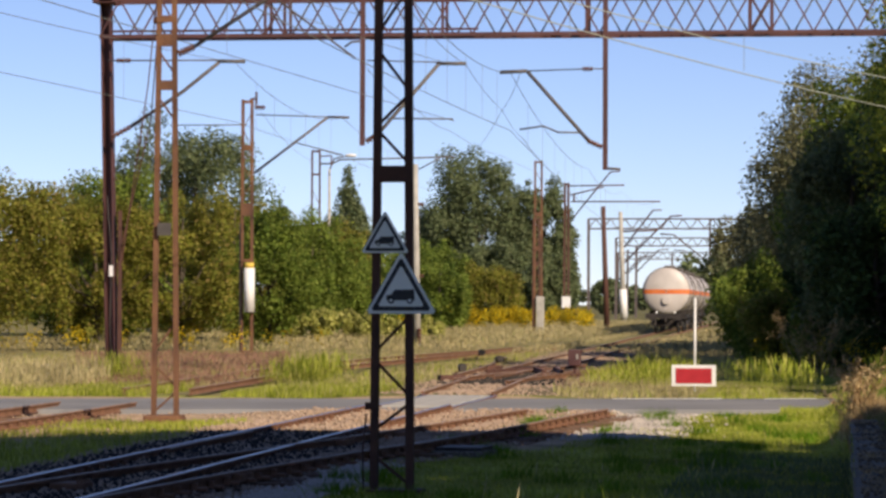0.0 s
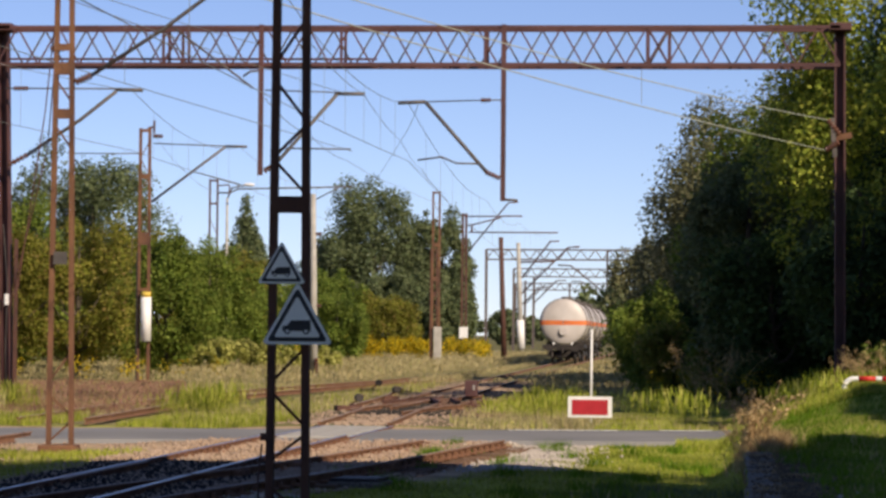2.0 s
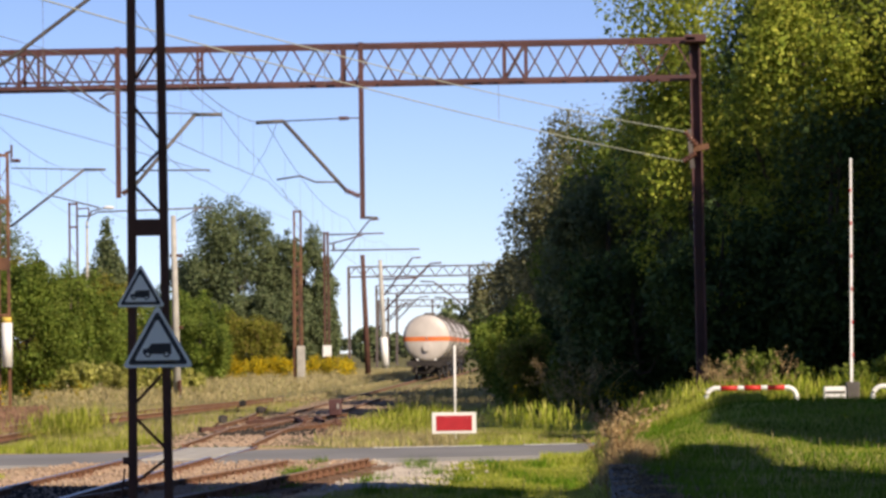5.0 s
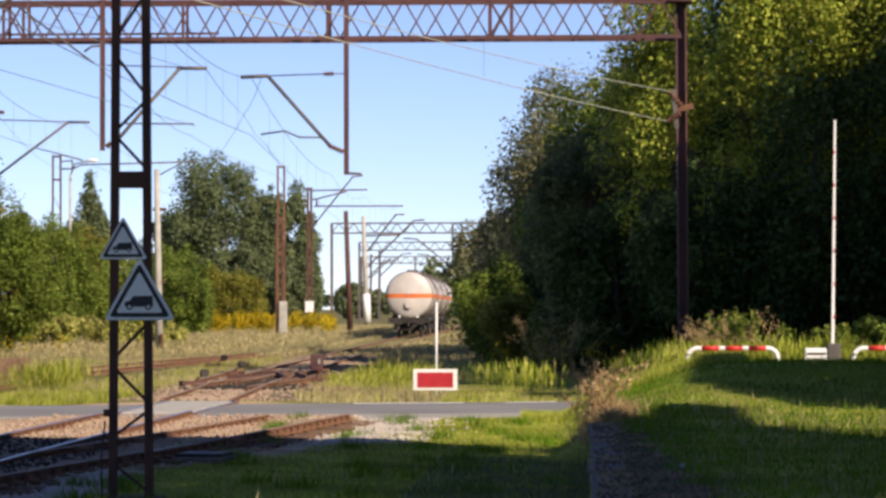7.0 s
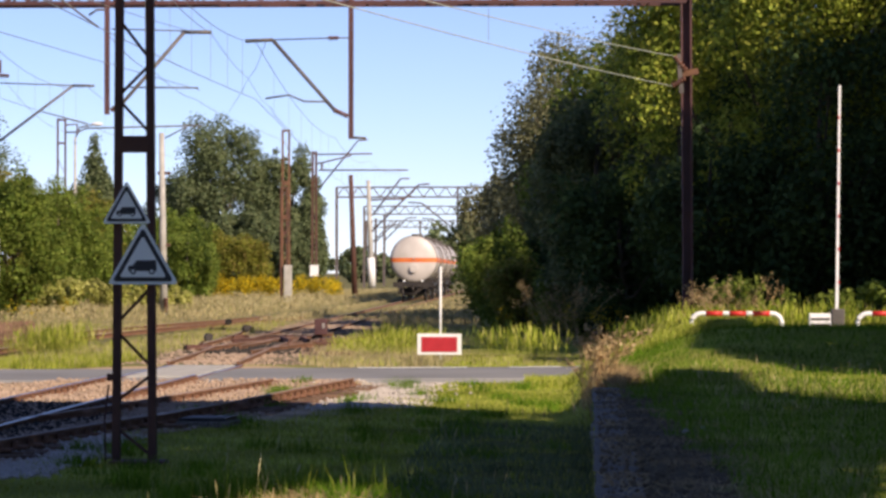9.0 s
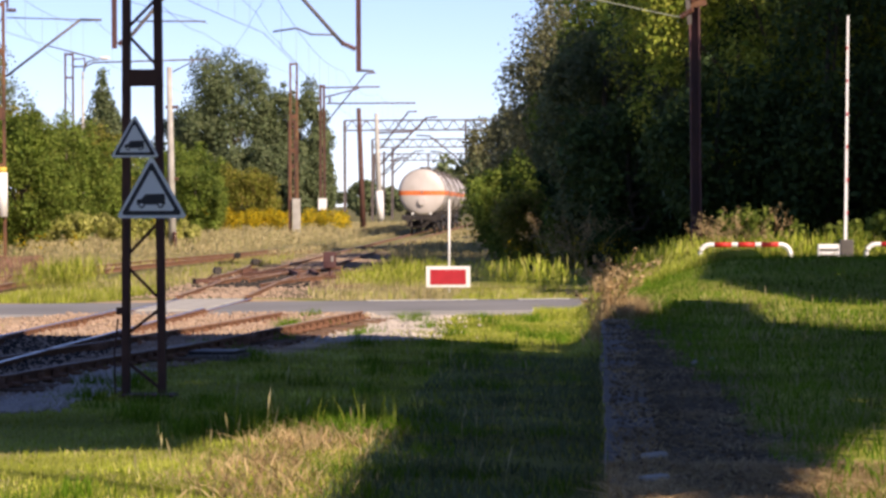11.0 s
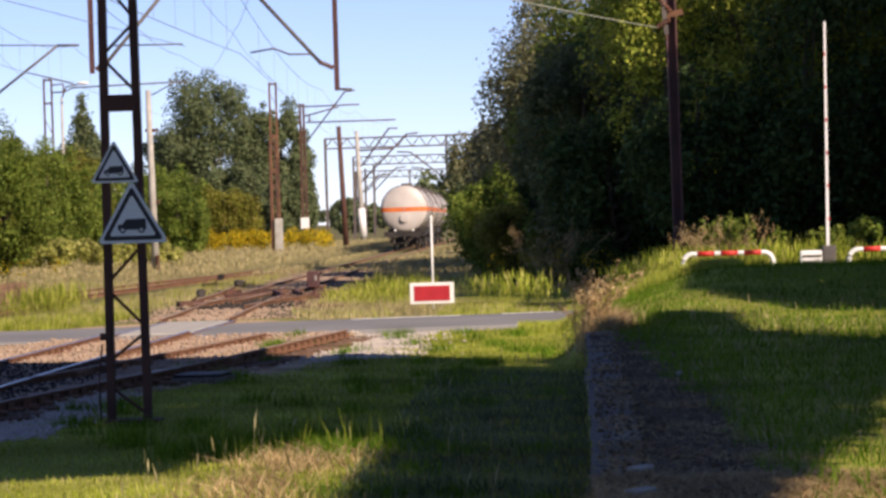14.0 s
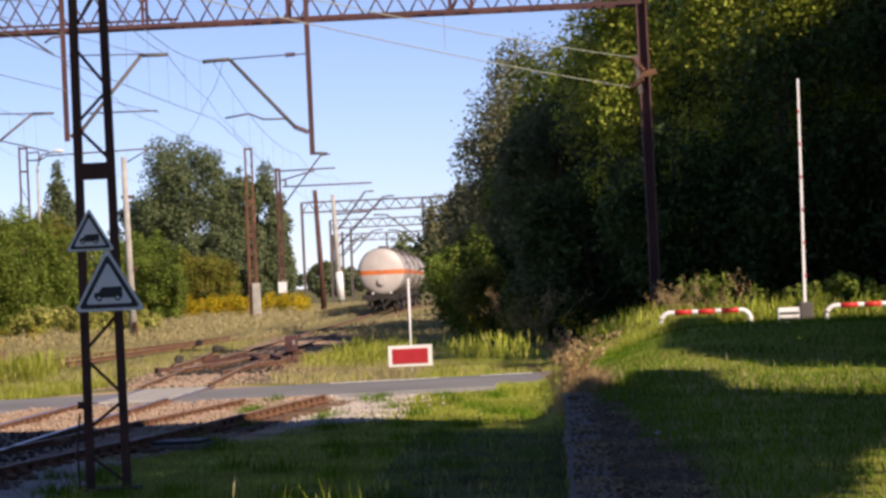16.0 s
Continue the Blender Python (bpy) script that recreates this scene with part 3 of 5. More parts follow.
stones("gravel", 2600, lambda g, n: (g.normal(-6.1, 0.22, n), g.uniform(32, 40.5, n)), (0.018, 0.05), PALE_STONE, "pale crushed stones along the switch rail")
# Ballast coloured near black for the shade on the track and between rails
SHADE_STONE = mat("shade_dark_stone", (0.014, 0.012, 0.011), (0.04, 0.032, 0.027), 0.95, 0, 5, 40, 0.3)
stones("ballast", 5000, lambda g, n: (np.interp(y_ := g.uniform(78, 101, n), [p[1] for p in MAIN], [p[0] for p in MAIN]) + g.normal(0.25, 0.55, n), y_), (0.03, 0.07), SHADE_STONE, "ballast stones coloured dark for shade under the points")
stones("ballast", 7000, lambda g, n: (g.uniform(-9.9, -6.9, n), g.uniform(28, 49, n)), (0.02, 0.05), SHADE_STONE, "ballast stones coloured dark for shade round the switch")
cover = thing("duct_cover", "dark concrete duct cover slab lying in the grass", "duct cover", at=(-5.3, 44.0, 0.02), turn=-6)
bm = bmesh.new()
box(bm, -0.33, 0.33, -0.4, 0.4, 0.0, 0.08, 0.02)
part("slab", bm, DARK_STEEL, cover)
bm = bmesh.new()
box(bm, -0.38, 0.38, -0.46, 0.46, -0.06, 0.03, 0.02)
part("collar", bm, PLATFORM, cover)


# ---- platform ----
platform = thing("platform", "low worn concrete platform edge with cracked slabs", "platform", kind="structure")
bm = bmesh.new()
box(bm, 0.075, 0.28, -12, 43.5, -0.1, 0.49)
part("retaining_wall", bm, PLATFORM, platform)
rng = random.Random(9)
y = -12.0
slab = bmesh.new()
box(slab, 0, 0.36, 0, 0.97, -0.07, 0, 0.012)
slab_me = bpy.data.meshes.new("slab")
slab.to_mesh(slab_me)
slab.free()
slab_me.materials.append(PLATFORM)
while y < 43.0:
    ob = new("slab", slab_me)
    ob.parent = platform
    ob.matrix_world = pose(0.05 + rng.uniform(-0.012, 0.012), y, 0.56 + rng.uniform(-0.012, 0.008), rng.uniform(-0.5, 0.5), rng.uniform(-0.6, 0.6), rng.uniform(-0.8, 0.8))
    y += 1.0
for x, y, s in ((0.35, 19.2, 0.07), (0.32, 17.6, 0.075), (0.95, 30.5, 0.035), (1.15, 31.2, 0.03)):
    bm = bmesh.new()
    bar(bm, (-s, 0, 0), (s, 0.05, 0.01), s * 1.3, 0.03, (0, 0, 1))
    bmesh.ops.bevel(bm, geom=bm.edges[:], offset=0.008, segments=1, affect='EDGES')
    ob = part("concrete_chip", bm, CONCRETE)
    ob.matrix_world = pose(x, y, 0.585, 0, 0, 40 * x)
    tagged(ob, "pale broken concrete chip on the platform", "rubble", "platform rubble")


# ---- masts and catenary supports ----
def lattice_mast(at, height, w0, w1, leg, material, label, plates=(), lacing=(), foot=0.0, turn=0, depth=None):
    """Two channel legs that lean together, tied by plates and diagonal lacing."""
    t = thing("lattice_mast", label, "mast", "overhead line masts", at=at, turn=turn)
    d = depth or leg * 1.6
    for s in (-1, 1):
        bm = bmesh.new()
        channel(bm, (s * w0 / 2, 0, 0), (s * w1 / 2, 0, height), leg, d, leg * 0.2)
        part("leg", bm, material, t)

    def half(z):
        return (w0 + (w1 - w0) * z / height) / 2
    for z, h in plates:
        bm = bmesh.new()
        box(bm, -half(z) - leg * 0.45, half(z) + leg * 0.45, -d * 0.62, -d * 0.62 + 0.014, z - h / 2, z + h / 2)
        part("tie_plate", bm, material, t)
    for z0, z1, s in lacing:
        bm = bmesh.new()
        bar(bm, (s * half(z0), 0, z0), (-s * half(z1), 0, z1), 0.035, 0.012)
        part("lacing_bar", bm, material, t)
    if foot:
        bm = bmesh.new()
        box(bm, -w0 / 2 - 0.12, w0 / 2 + 0.12, -0.28, 0.28, -0.3, foot, 0.03)
        part("footing", bm, CONCRETE if material is RUST else material, t)
    return t


def arm(parent, pts, r, material=None):
    """Tubes in the mast's own plane from pts (x, z)."""
    return tubes("bracket_tube", [(x, 0, z) for x, z in pts], r, material or GREY_STEEL, parent)


def zig(z0, z1, n):
    return [(z0 + (z1 - z0) * k / n, z0 + (z1 - z0) * (k + 1) / n, 1 if k % 2 else -1) for k in range(n)]


# the mast that carries the two triangular signs
sign_mast = lattice_mast((-5.08, 35.3, -0.05), 9.0, 0.41, 0.29, 0.085, RUST, "dark rusty lattice mast with two triangular warning signs",
                         [(3.6, 0.19), (6.3, 0.16)], [(0.1, 0.42, 1), (0.72, 1.02, -1), (1.1, 1.5, 1), (1.6, 2.0, -1), (3.72, 4.1, 1), (4.15, 4.5, -1), (4.55, 5.0, 1), (5.2, 5.7, -1), (6.5, 7.0, 1)], 0.0)
bm = bmesh.new()
box(bm, -0.27, 0.36, -0.22, 0.22, -0.02, 0.06, 0.02)
part("base_plate", bm, RUST, sign_mast)
bm = bmesh.new()
box(bm, -0.30, -0.17, -0.08, -0.02, 0.95, 1.03)
part("step_bracket", bm, RUST, sign_mast)
tubes("earth_wire", [(-0.34, 0.1, 0), (-0.35, 0.1, 0.5), (-0.3, 0.05, 0.9)], 0.012, RUST, sign_mast, seg=6)


def triangle_sign(x, z, w, name_label):
    """Triangular plate: white rim, black border, white field and a delivery van in black."""
    t = thing("triangular_sign", name_label, "sign", "triangular signs", at=(x, 35.12, z))
    h = w * 0.88

    def tri(k, y0, y1, m, nm, lab=""):
        bm = bmesh.new()
        cz = h * 0.335
        pts = [(0, cz + (h - cz) * k), (-w / 2 * k, cz - cz * k), (w / 2 * k, cz - cz * k)]
        rounded = []
        for i in range(3):
            p, a, b = (Vector((*pts[j % 3], 0)) for j in (i, i + 2, i + 1))
            for q in (a, b):
                rounded.append(p + (q - p).normalized() * w * 0.045 * k)
        lo = [bm.verts.new((p.x, y0, p.y)) for p in rounded]
        hi = [bm.verts.new((p.x, y1, p.y)) for p in rounded]
        bm.faces.new(lo)
        bm.faces.new(hi[::-1])
        for i in range(6):
            bm.faces.new((lo[i], hi[i], hi[(i + 1) % 6], lo[(i + 1) % 6]))
        bmesh.ops.recalc_face_normals(bm, faces=bm.faces[:])
        part(nm, bm, m, t, lab)
    tri(1.0, 0, 0.02, SIGN_WHITE, "plate", "white rim plate")
    tri(0.86, -0.004, 0.0, SIGN_BLACK, "border", "black triangular border")
    tri(0.66, -0.008, -0.004, SIGN_WHITE, "field", "white inner field")
    k = w / 0.8
    bm = bmesh.new()
    van = [(-0.165, 0.15), (-0.165, 0.205), (-0.11, 0.215), (-0.07, 0.268), (0.15, 0.272), (0.155, 0.15)]
    lo = [bm.verts.new((px * k, -0.012, pz * k)) for px, pz in van]
    hi = [bm.verts.new((px * k, -0.008, pz * k)) for px, pz in van]
    bm.faces.new(lo)
    bm.faces.new(hi[::-1])
    for i in range(6):
        bm.faces.new((lo[i], hi[i], hi[(i + 1) % 6], lo[(i + 1) % 6]))
    bmesh.ops.recalc_face_normals(bm, faces=bm.faces[:])
    part("van_symbol", bm, SIGN_BLACK, t, "black van pictogram")
    for wx in (-0.11, 0.1):
        bm = bmesh.new()
        tube(bm, [(wx * k, -0.016, 0.148 * k), (wx * k, -0.0085, 0.148 * k)], 0.036 * k, 16)
        part("wheel_symbol", bm, SIGN_BLACK, t)
        bm = bmesh.new()
        tube(bm, [(wx * k, -0.019, 0.148 * k), (wx * k, -0.016, 0.148 * k)], 0.018 * k, 12)
        part("hub_symbol", bm, SIGN_WHITE, t)


triangle_sign(-4.96, 1.98, 0.80, "large white triangular sign with black border and van")
triangle_sign(-5.145, 2.66, 0.545, "small white triangular sign with black border and van")

# second mast, sunlit, with its bracket over the main track
mast_a = lattice_mast((-11.66, 53.7, 0.05), 10.0, 0.40, 0.21, 0.075, RUST_ORANGE, "sunlit orange-rusty lattice mast on a concrete block",
                      [(6.58, 0.22), (5.8, 0.17), (6.95, 0.12), (8.2, 0.2)], [(0.15, 0.5, -1), (0.6, 0.95, 1), (1.2, 1.7, -1), (5.2, 5.6, 1), (6.0, 6.4, 1)], 0.06)
bm = bmesh.new()
box(bm, -0.33, 0.30, -0.3, 0.3, -0.2, 0.1, 0.03)
part("footing_block", bm, RUST_ORANGE, mast_a, "rust-stained concrete block")
bm = bmesh.new()
box(bm, -0.12, 0.12, -0.14, -0.12, 3.2, 3.42)
part("number_plate", bm, GREY_STEEL, mast_a, "blank grey plate")
insulator((0.2, 0, 6.35), (0.48, 0, 6.47), 0.07, mast_a)
insulator((-0.24, 0, 6.92), (0.0, 0, 6.95), 0.07, mast_a)
arm(mast_a, [(0.45, 6.45), (1.73, 7.27), (3.12, 8.3), (3.75, 8.31)], 0.035)
arm(mast_a, [(0.1, 8.32), (3.2, 8.3)], 0.025)
arm(mast_a, [(1.9, 7.3), (3.3, 6.25)], 0.018)
tubes("tie_wire", [(-0.18, 0, 7.3), (-0.33, 0, 5.8), (-0.8, 0, 2.6)], 0.012, RUST, mast_a, seg=5)
tubes("tie_wire", [(-0.14, 0.1, 7.3), (-0.3, 0.1, 5.2), (-0.95, 0.1, 2.4)], 0.012, RUST, mast_a, seg=5)

# ---- gantry across all tracks ----
gantry = thing("overhead_gantry", "long rusty lattice gantry beam on two columns over the tracks", "gantry", at=(0, 85, 0))
XL, XR, Z0, Z1 = -20.2, 2.62, 9.35, 10.36
for y0 in (-0.45, 0.45):
    for z in (Z0, Z1):
        bm = bmesh.new()
        bar(bm, (XL, y0, z), (XR, y0, z), 0.1 if z == Z0 else 0.09, 0.1)
        part("chord", bm, PAINT_RED, gantry)
    n = 40
    for k in range(n):
        x0, x1 = XL + (XR - XL) * k / n, XL + (XR - XL) * (k + 1) / n
        up = (k % 2 == 0) == (y0 < 0)
        bm = bmesh.new()
        bar(bm, (x0, y0, Z0 if up else Z1), (x1, y0, Z1 if up else Z0), 0.045, 0.03)
        part("diagonal", bm, GREY_STEEL if y0 > 0 else PAINT_RED, gantry)
for x in (-15.6, -15.06, -10.74, -6.85, -2.5, -1.92):
    for y0 in (-0.46, 0.46):
        bm = bmesh.new()
        bar(bm, (x, y0, Z0), (x, y0, Z1), 0.075, 0.05)
        part("upright", bm, PAINT_RED, gantry)
for x0, x1 in ((-15.6, -15.06), (-2.5, -1.92)):
    bars("splice_cross", [((x0, -0.48, Z0), (x1, -0.48, Z1)), ((x0, -0.48, Z1), (x1, -0.48, Z0))], 0.05, PAINT_RED, gantry)
bars("stiffener", [((XL, 0.2, Z0 + 0.2), (-9.85, 0.2, Z0 + 0.2))], 0.06, PAINT_RED, gantry)
for x in np.linspace(XL + 1, XR - 1, 12):
    bars("cross_tie", [((x, -0.45, Z0), (x, 0.45, Z0))], 0.05, PAINT_RED, gantry)


def column(x0, x1, name_label):
    """Column of two steel channels with flanges, from foot x0 to head x1."""
    bm = bmesh.new()
    channel(bm, (x0, 0, -0.2), (x1, 0, 10.42), 0.29, 0.3, 0.045, -1)
    part("column", bm, PAINT_RED, gantry, name_label)
    bm = bmesh.new()
    box(bm, x1 - 0.28, x1 + 0.3, -0.5, 0.5, 10.28, 10.48, 0.02)
    part("column_head", bm, PAINT_RED, gantry)
    bm = bmesh.new()
    box(bm, x0 - 0.4, x0 + 0.4, -0.4, 0.4, -0.3, 0.05, 0.03)
    part("footing", bm, CONCRETE, gantry)


column(-19.9, -20.12, "oxide-red channel column")
column(2.68, 2.62, "oxide-red channel column in the trees")
bars("bracket", [((2.42, -0.3, 7.95), (2.5, -0.3, 6.9))], 0.12, GREY_STEEL, gantry, d=0.06)
insulator((2.3, -0.3, 7.89), (2.62, -0.3, 7.5), 0.09, gantry)
insulator((2.25, -0.3, 7.09), (2.6, -0.3, 7.3), 0.09, gantry)
bars("clamp", [((2.4, -0.1, 7.4), (2.95, -0.1, 7.5))], 0.16, RUST_ORANGE, gantry)
bm = bmesh.new()
box(bm, -19.93, -19.82, -0.32, -0.29, 2.8, 3.1)
part("number_plate", bm, WHITE_PAINT, gantry, "blank white plate")
bm = bmesh.new()
tube(bm, [(-19.85, -0.3, 0.0), (-19.9, -0.3, 1.5), (-19.86, -0.3, 3.4), (-20.0, -0.3, 5.0)], 0.01, 6)
part("cable", bm, GREY_STEEL, gantry, "pale earthing cable")
bm = bmesh.new()
box(bm, -19.7, -19.64, -0.25, 0.0, -0.1, 4.6)
part("side_channel", bm, RUST, gantry, "dark channel at the foot")
for x, z in ((-12.91, 6.35), (-6.34, 5.68)):
    bm = bmesh.new()
    bar(bm, (x, -0.52, z), (x, -0.52, 10.42), 0.13, 0.11)
    part("hanger", bm, PAINT_RED, gantry, "oxide-red hanging post")


def garm(pts, r, material=None):
    return tubes("bracket_tube", [(x, -0.52, z) for x, z in pts], r, material or GREY_STEEL, gantry)


garm([(-9.18, 8.31), (-8.44, 8.34)], 0.05)
garm([(-8.44, 8.34), (-6.8, 8.39), (-6.3, 8.39)], 0.018)
garm([(-8.44, 8.33), (-6.75, 6.42)], 0.05)
insulator((-6.8, -0.52, 6.46), (-6.42, -0.52, 6.29), 0.08, gantry)
insulator((-6.95, -0.52, 8.385), (-6.68, -0.52, 8.39), 0.07, gantry)
garm([(-8.64, 6.77), (-8.0, 6.86), (-7.6, 6.69), (-7.0, 6.68)], 0.025)
garm([(-6.34, 5.72), (-5.94, 5.7)], 0.035)
garm([(-12.81, 6.47), (-12.45, 6.7), (-10.82, 8.56)], 0.05)
garm([(-10.9, 8.56), (-10.09, 8.55)], 0.05)
garm([(-12.79, 8.65), (-10.82, 8.59)], 0.018)
insulator((-12.8, -0.52, 6.45), (-12.45, -0.52, 6.68), 0.08, gantry)
garm([(-12.3, 7.08), (-10.45, 7.06)], 0.022)
garm([(-13.4, 9.02), (-13.2, 9.16), (-12.95, 9.17)], 0.03)
garm([(-19.95, 8.69), (-16.9, 8.68)], 0.022)
insulator((-19.7, -0.52, 8.69), (-19.3, -0.52, 8.69), 0.07, gantry)
garm([(-16.9, 8.66), (-16.14, 8.64)], 0.05)
garm([(-16.86, 8.62), (-17.86, 7.83), (-19.3, 6.88)], 0.05)
insulator((-19.3, -0.52, 6.88), (-19.83, -0.52, 6.6), 0.08, gantry)

# ---- masts down the line ----
mast_b = lattice_mast((-23.3, 122.7, 0), 10.1, 0.42, 0.36, 0.1, RUST_ORANGE, "rusty lattice mast with a white and yellow weight cylinder",
                      [(8.2, 0.2), (5.75, 0.5), (10.0, 0.12), (3.75, 0.12), (0.15, 0.12)], zig(6.2, 9.6, 5), 0.0)
bm = bmesh.new()
tube(bm, [(0.14, -0.2, 1.72), (0.14, -0.2, 3.45)], 0.21, 18)
part("weight_cylinder", bm, WHITE_PAINT, mast_b, "white tensioning weight cylinder")
bm = bmesh.new()
tube(bm, [(0.14, -0.2, 3.45), (0.14, -0.2, 3.66)], 0.19, 18)
part("weight_cap", bm, YELLOW_PAINT, mast_b, "yellow cap")
bars("frame_bar", [((-0.25, -0.1, 0.1), (-0.25, -0.1, 5.2))], 0.06, DARK_STEEL, mast_b)
bars("top_bracket", [((0.1, 0, 10.1), (0.35, 0, 10.15)), ((0.35, 0, 9.9), (0.35, 0, 10.4))], 0.08, RUST, mast_b)
insulator((0.3, 0, 9.8), (0.7, 0, 9.78), 0.09, mast_b)
arm(mast_b, [(0.35, 9.5), (3.2, 9.4)], 0.025)
arm(mast_b, [(3.2, 9.4), (4.05, 9.38)], 0.05)
arm(mast_b, [(3.2, 9.38), (0.28, 7.2)], 0.05)
arm(mast_b, [(1.9, 8.4), (3.8, 7.9)], 0.025)
arm(mast_b, [(-3.1, 9.1), (-0.1, 9.1)], 0.022)

mast_c = lattice_mast((-31.8, 190, 0), 11.4, 0.5, 0.46, 0.1, RUST, "slender rusty twin-post mast behind bushes", [(11.3, 0.12), (9.9, 0.12), (6.5, 0.15), (3.5, 0.15)], zig(5, 9, 4))
arm(mast_c, [(0.3, 10.56), (1.0, 10.56), (1.5, 10.8), (8.5, 10.96)], 0.05)
arm(mast_c, [(7.6, 10.89), (6.3, 10.2)], 0.04)
bars("top_bracket", [((0.2, 0, 11.0), (0.95, 0, 11.05)), ((0.95, 0, 10.4), (0.95, 0, 11.05))], 0.08, RUST, mast_c)
lamp = thing("street_lamp", "tall thin concrete pole with a white lamp head", "lamp", at=(-31.15, 191, 0))
bm = bmesh.new()
tube(bm, [(0, 0, 0), (0.02, 0, 10.3)], 0.11, 10, 0.07)
part("pole", bm, CONCRETE, lamp)
tubes("lamp_arm", [(0.02, 0, 10.2), (0.3, 0, 10.9), (1.0, 0, 11.05)], 0.05, GREY_STEEL, lamp)
bm = bmesh.new()
bmesh.ops.create_uvsphere(bm, u_segments=14, v_segments=8, radius=0.34)
bmesh.ops.scale(bm, vec=(1.1, 0.6, 0.34), verts=bm.verts)
bmesh.ops.translate(bm, vec=(1.35, 0, 11.1), verts=bm.verts)
part("lamp_head", bm, WHITE_PAINT, lamp, "white lamp head")


def concrete_pole(at, h, r, label, lean=0.0):
    t = thing("utility_pole", label, "pole", "poles", at=at)
    bm = bmesh.new()
    tube(bm, [(0, 0, -0.2), (lean, 0, h)], r, 10, r * 0.6)
    part("shaft", bm, CONCRETE, t)
    return t


pole_d = concrete_pole((-20.05, 149, 0), 8.7, 0.2, "weathered concrete pole beside the line", -0.12)
bars("clamp", [((-0.3, 0, 6.8), (0.3, 0, 6.8))], 0.14, RUST, pole_d)
bars("clamp", [((-0.25, 0, 3.4), (0.3, 0, 3.4))], 0.14, RUST, pole_d)
insulator((0.1, -0.2, 0.2), (0.14, -0.2, 0.9), 0.13, pole_d)

mast_e = lattice_mast((-21.35, 223, 0), 12.2, 0.5, 0.46, 0.13, RUST_ORANGE, "rusty lattice mast with a pale concrete foot", [(12.1, 0.14), (8.4, 0.3), (6.0, 0.3)], zig(2.7, 11.5, 10))
bm = bmesh.new()
box(bm, -0.12, 0.42, -0.3, 0.3, 0, 2.6, 0.05)
part("concrete_foot", bm, CONCRETE, mast_e, "pale concrete foot")
mast_e2 = lattice_mast((-22.35, 232, 0), 8.4, 0.45, 0.4, 0.12, RUST, "rusty lattice mast beside a taller one", [(8.3, 0.15), (5, 0.3)], zig(1.5, 8, 8))
mast_f = lattice_mast((-26.0, 300, 0), 13.6, 0.4, 0.32, 0.2, RUST, "dark mast with several brackets and a white plate", [(13.4, 0.2)], ())
for pts in ([(0.1, 13.3), (5.5, 13.36)], [(0.4, 10.0), (4.15, 14.6), (5.1, 14.7)], [(0.4, 11.8), (8.9, 11.8)], [(0.3, 12.4), (3.5, 13.2)]):
    arm(mast_f, pts, 0.07, RUST)
bm = bmesh.new()
box(bm, -0.4, 0.42, -0.3, -0.25, 1.7, 2.78)
part("notice_plate", bm, WHITE_PAINT, mast_f, "blank white plate")
insulator((0.7, 0, 11.8), (0.7, 0, 12.5), 0.13, mast_f)
pole_h = thing("steel_mast", "dark brown leaning steel mast", "mast", "overhead line masts", at=(-18.44, 250, 0))
bm = bmesh.new()
tube(bm, [(0, 0, -0.2), (-0.34, 0, 9.8)], 0.24, 8, 0.17)
part("shaft", bm, RUST, pole_h)
pole_i = concrete_pole((-23.24, 340, 0), 12, 0.34, "tall concrete mast with a white band and brackets", -0.4)
bm = bmesh.new()
tube(bm, [(0, -0.1, 0.6), (-0.12, -0.1, 3.66)], 0.42, 12)
part("white_band", bm, WHITE_PAINT, pole_i, "white painted band")
for pts in ([(0, 8.2), (3.1, 12.17), (4.0, 12.17)], [(-0.2, 9.9), (3.6, 10.0)], [(0, 6.5), (5.0, 11.5), (6.2, 11.6)]):
    arm(pole_i, pts, 0.09, RUST)


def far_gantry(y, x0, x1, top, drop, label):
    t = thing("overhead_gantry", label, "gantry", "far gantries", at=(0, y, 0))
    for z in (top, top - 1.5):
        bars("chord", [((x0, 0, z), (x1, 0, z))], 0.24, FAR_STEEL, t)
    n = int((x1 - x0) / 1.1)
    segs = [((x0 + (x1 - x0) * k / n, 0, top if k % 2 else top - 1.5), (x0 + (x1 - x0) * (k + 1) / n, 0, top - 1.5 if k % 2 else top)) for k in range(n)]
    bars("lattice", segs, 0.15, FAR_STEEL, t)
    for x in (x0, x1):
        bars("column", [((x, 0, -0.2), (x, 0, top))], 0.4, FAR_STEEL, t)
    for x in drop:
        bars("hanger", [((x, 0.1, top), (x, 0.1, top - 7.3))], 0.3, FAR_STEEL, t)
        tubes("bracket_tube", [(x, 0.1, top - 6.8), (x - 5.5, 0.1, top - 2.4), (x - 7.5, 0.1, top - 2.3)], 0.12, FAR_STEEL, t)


far_gantry(480, -38.2, -4, 15.0, (-19.8,), "distant steel lattice gantry over the tracks")
far_gantry(600, -42.5, -6, 14.6, (-24,), "more distant steel gantry over the tracks")
far_gantry(720, -50.5, -8, 13.8, (), "faint far steel gantry over the tracks")
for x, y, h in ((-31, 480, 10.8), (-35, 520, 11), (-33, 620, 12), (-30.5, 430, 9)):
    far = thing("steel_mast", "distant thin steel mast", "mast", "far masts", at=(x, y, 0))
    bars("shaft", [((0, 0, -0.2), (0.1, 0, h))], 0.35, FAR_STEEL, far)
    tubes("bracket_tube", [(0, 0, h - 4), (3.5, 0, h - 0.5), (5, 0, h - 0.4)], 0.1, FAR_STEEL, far)


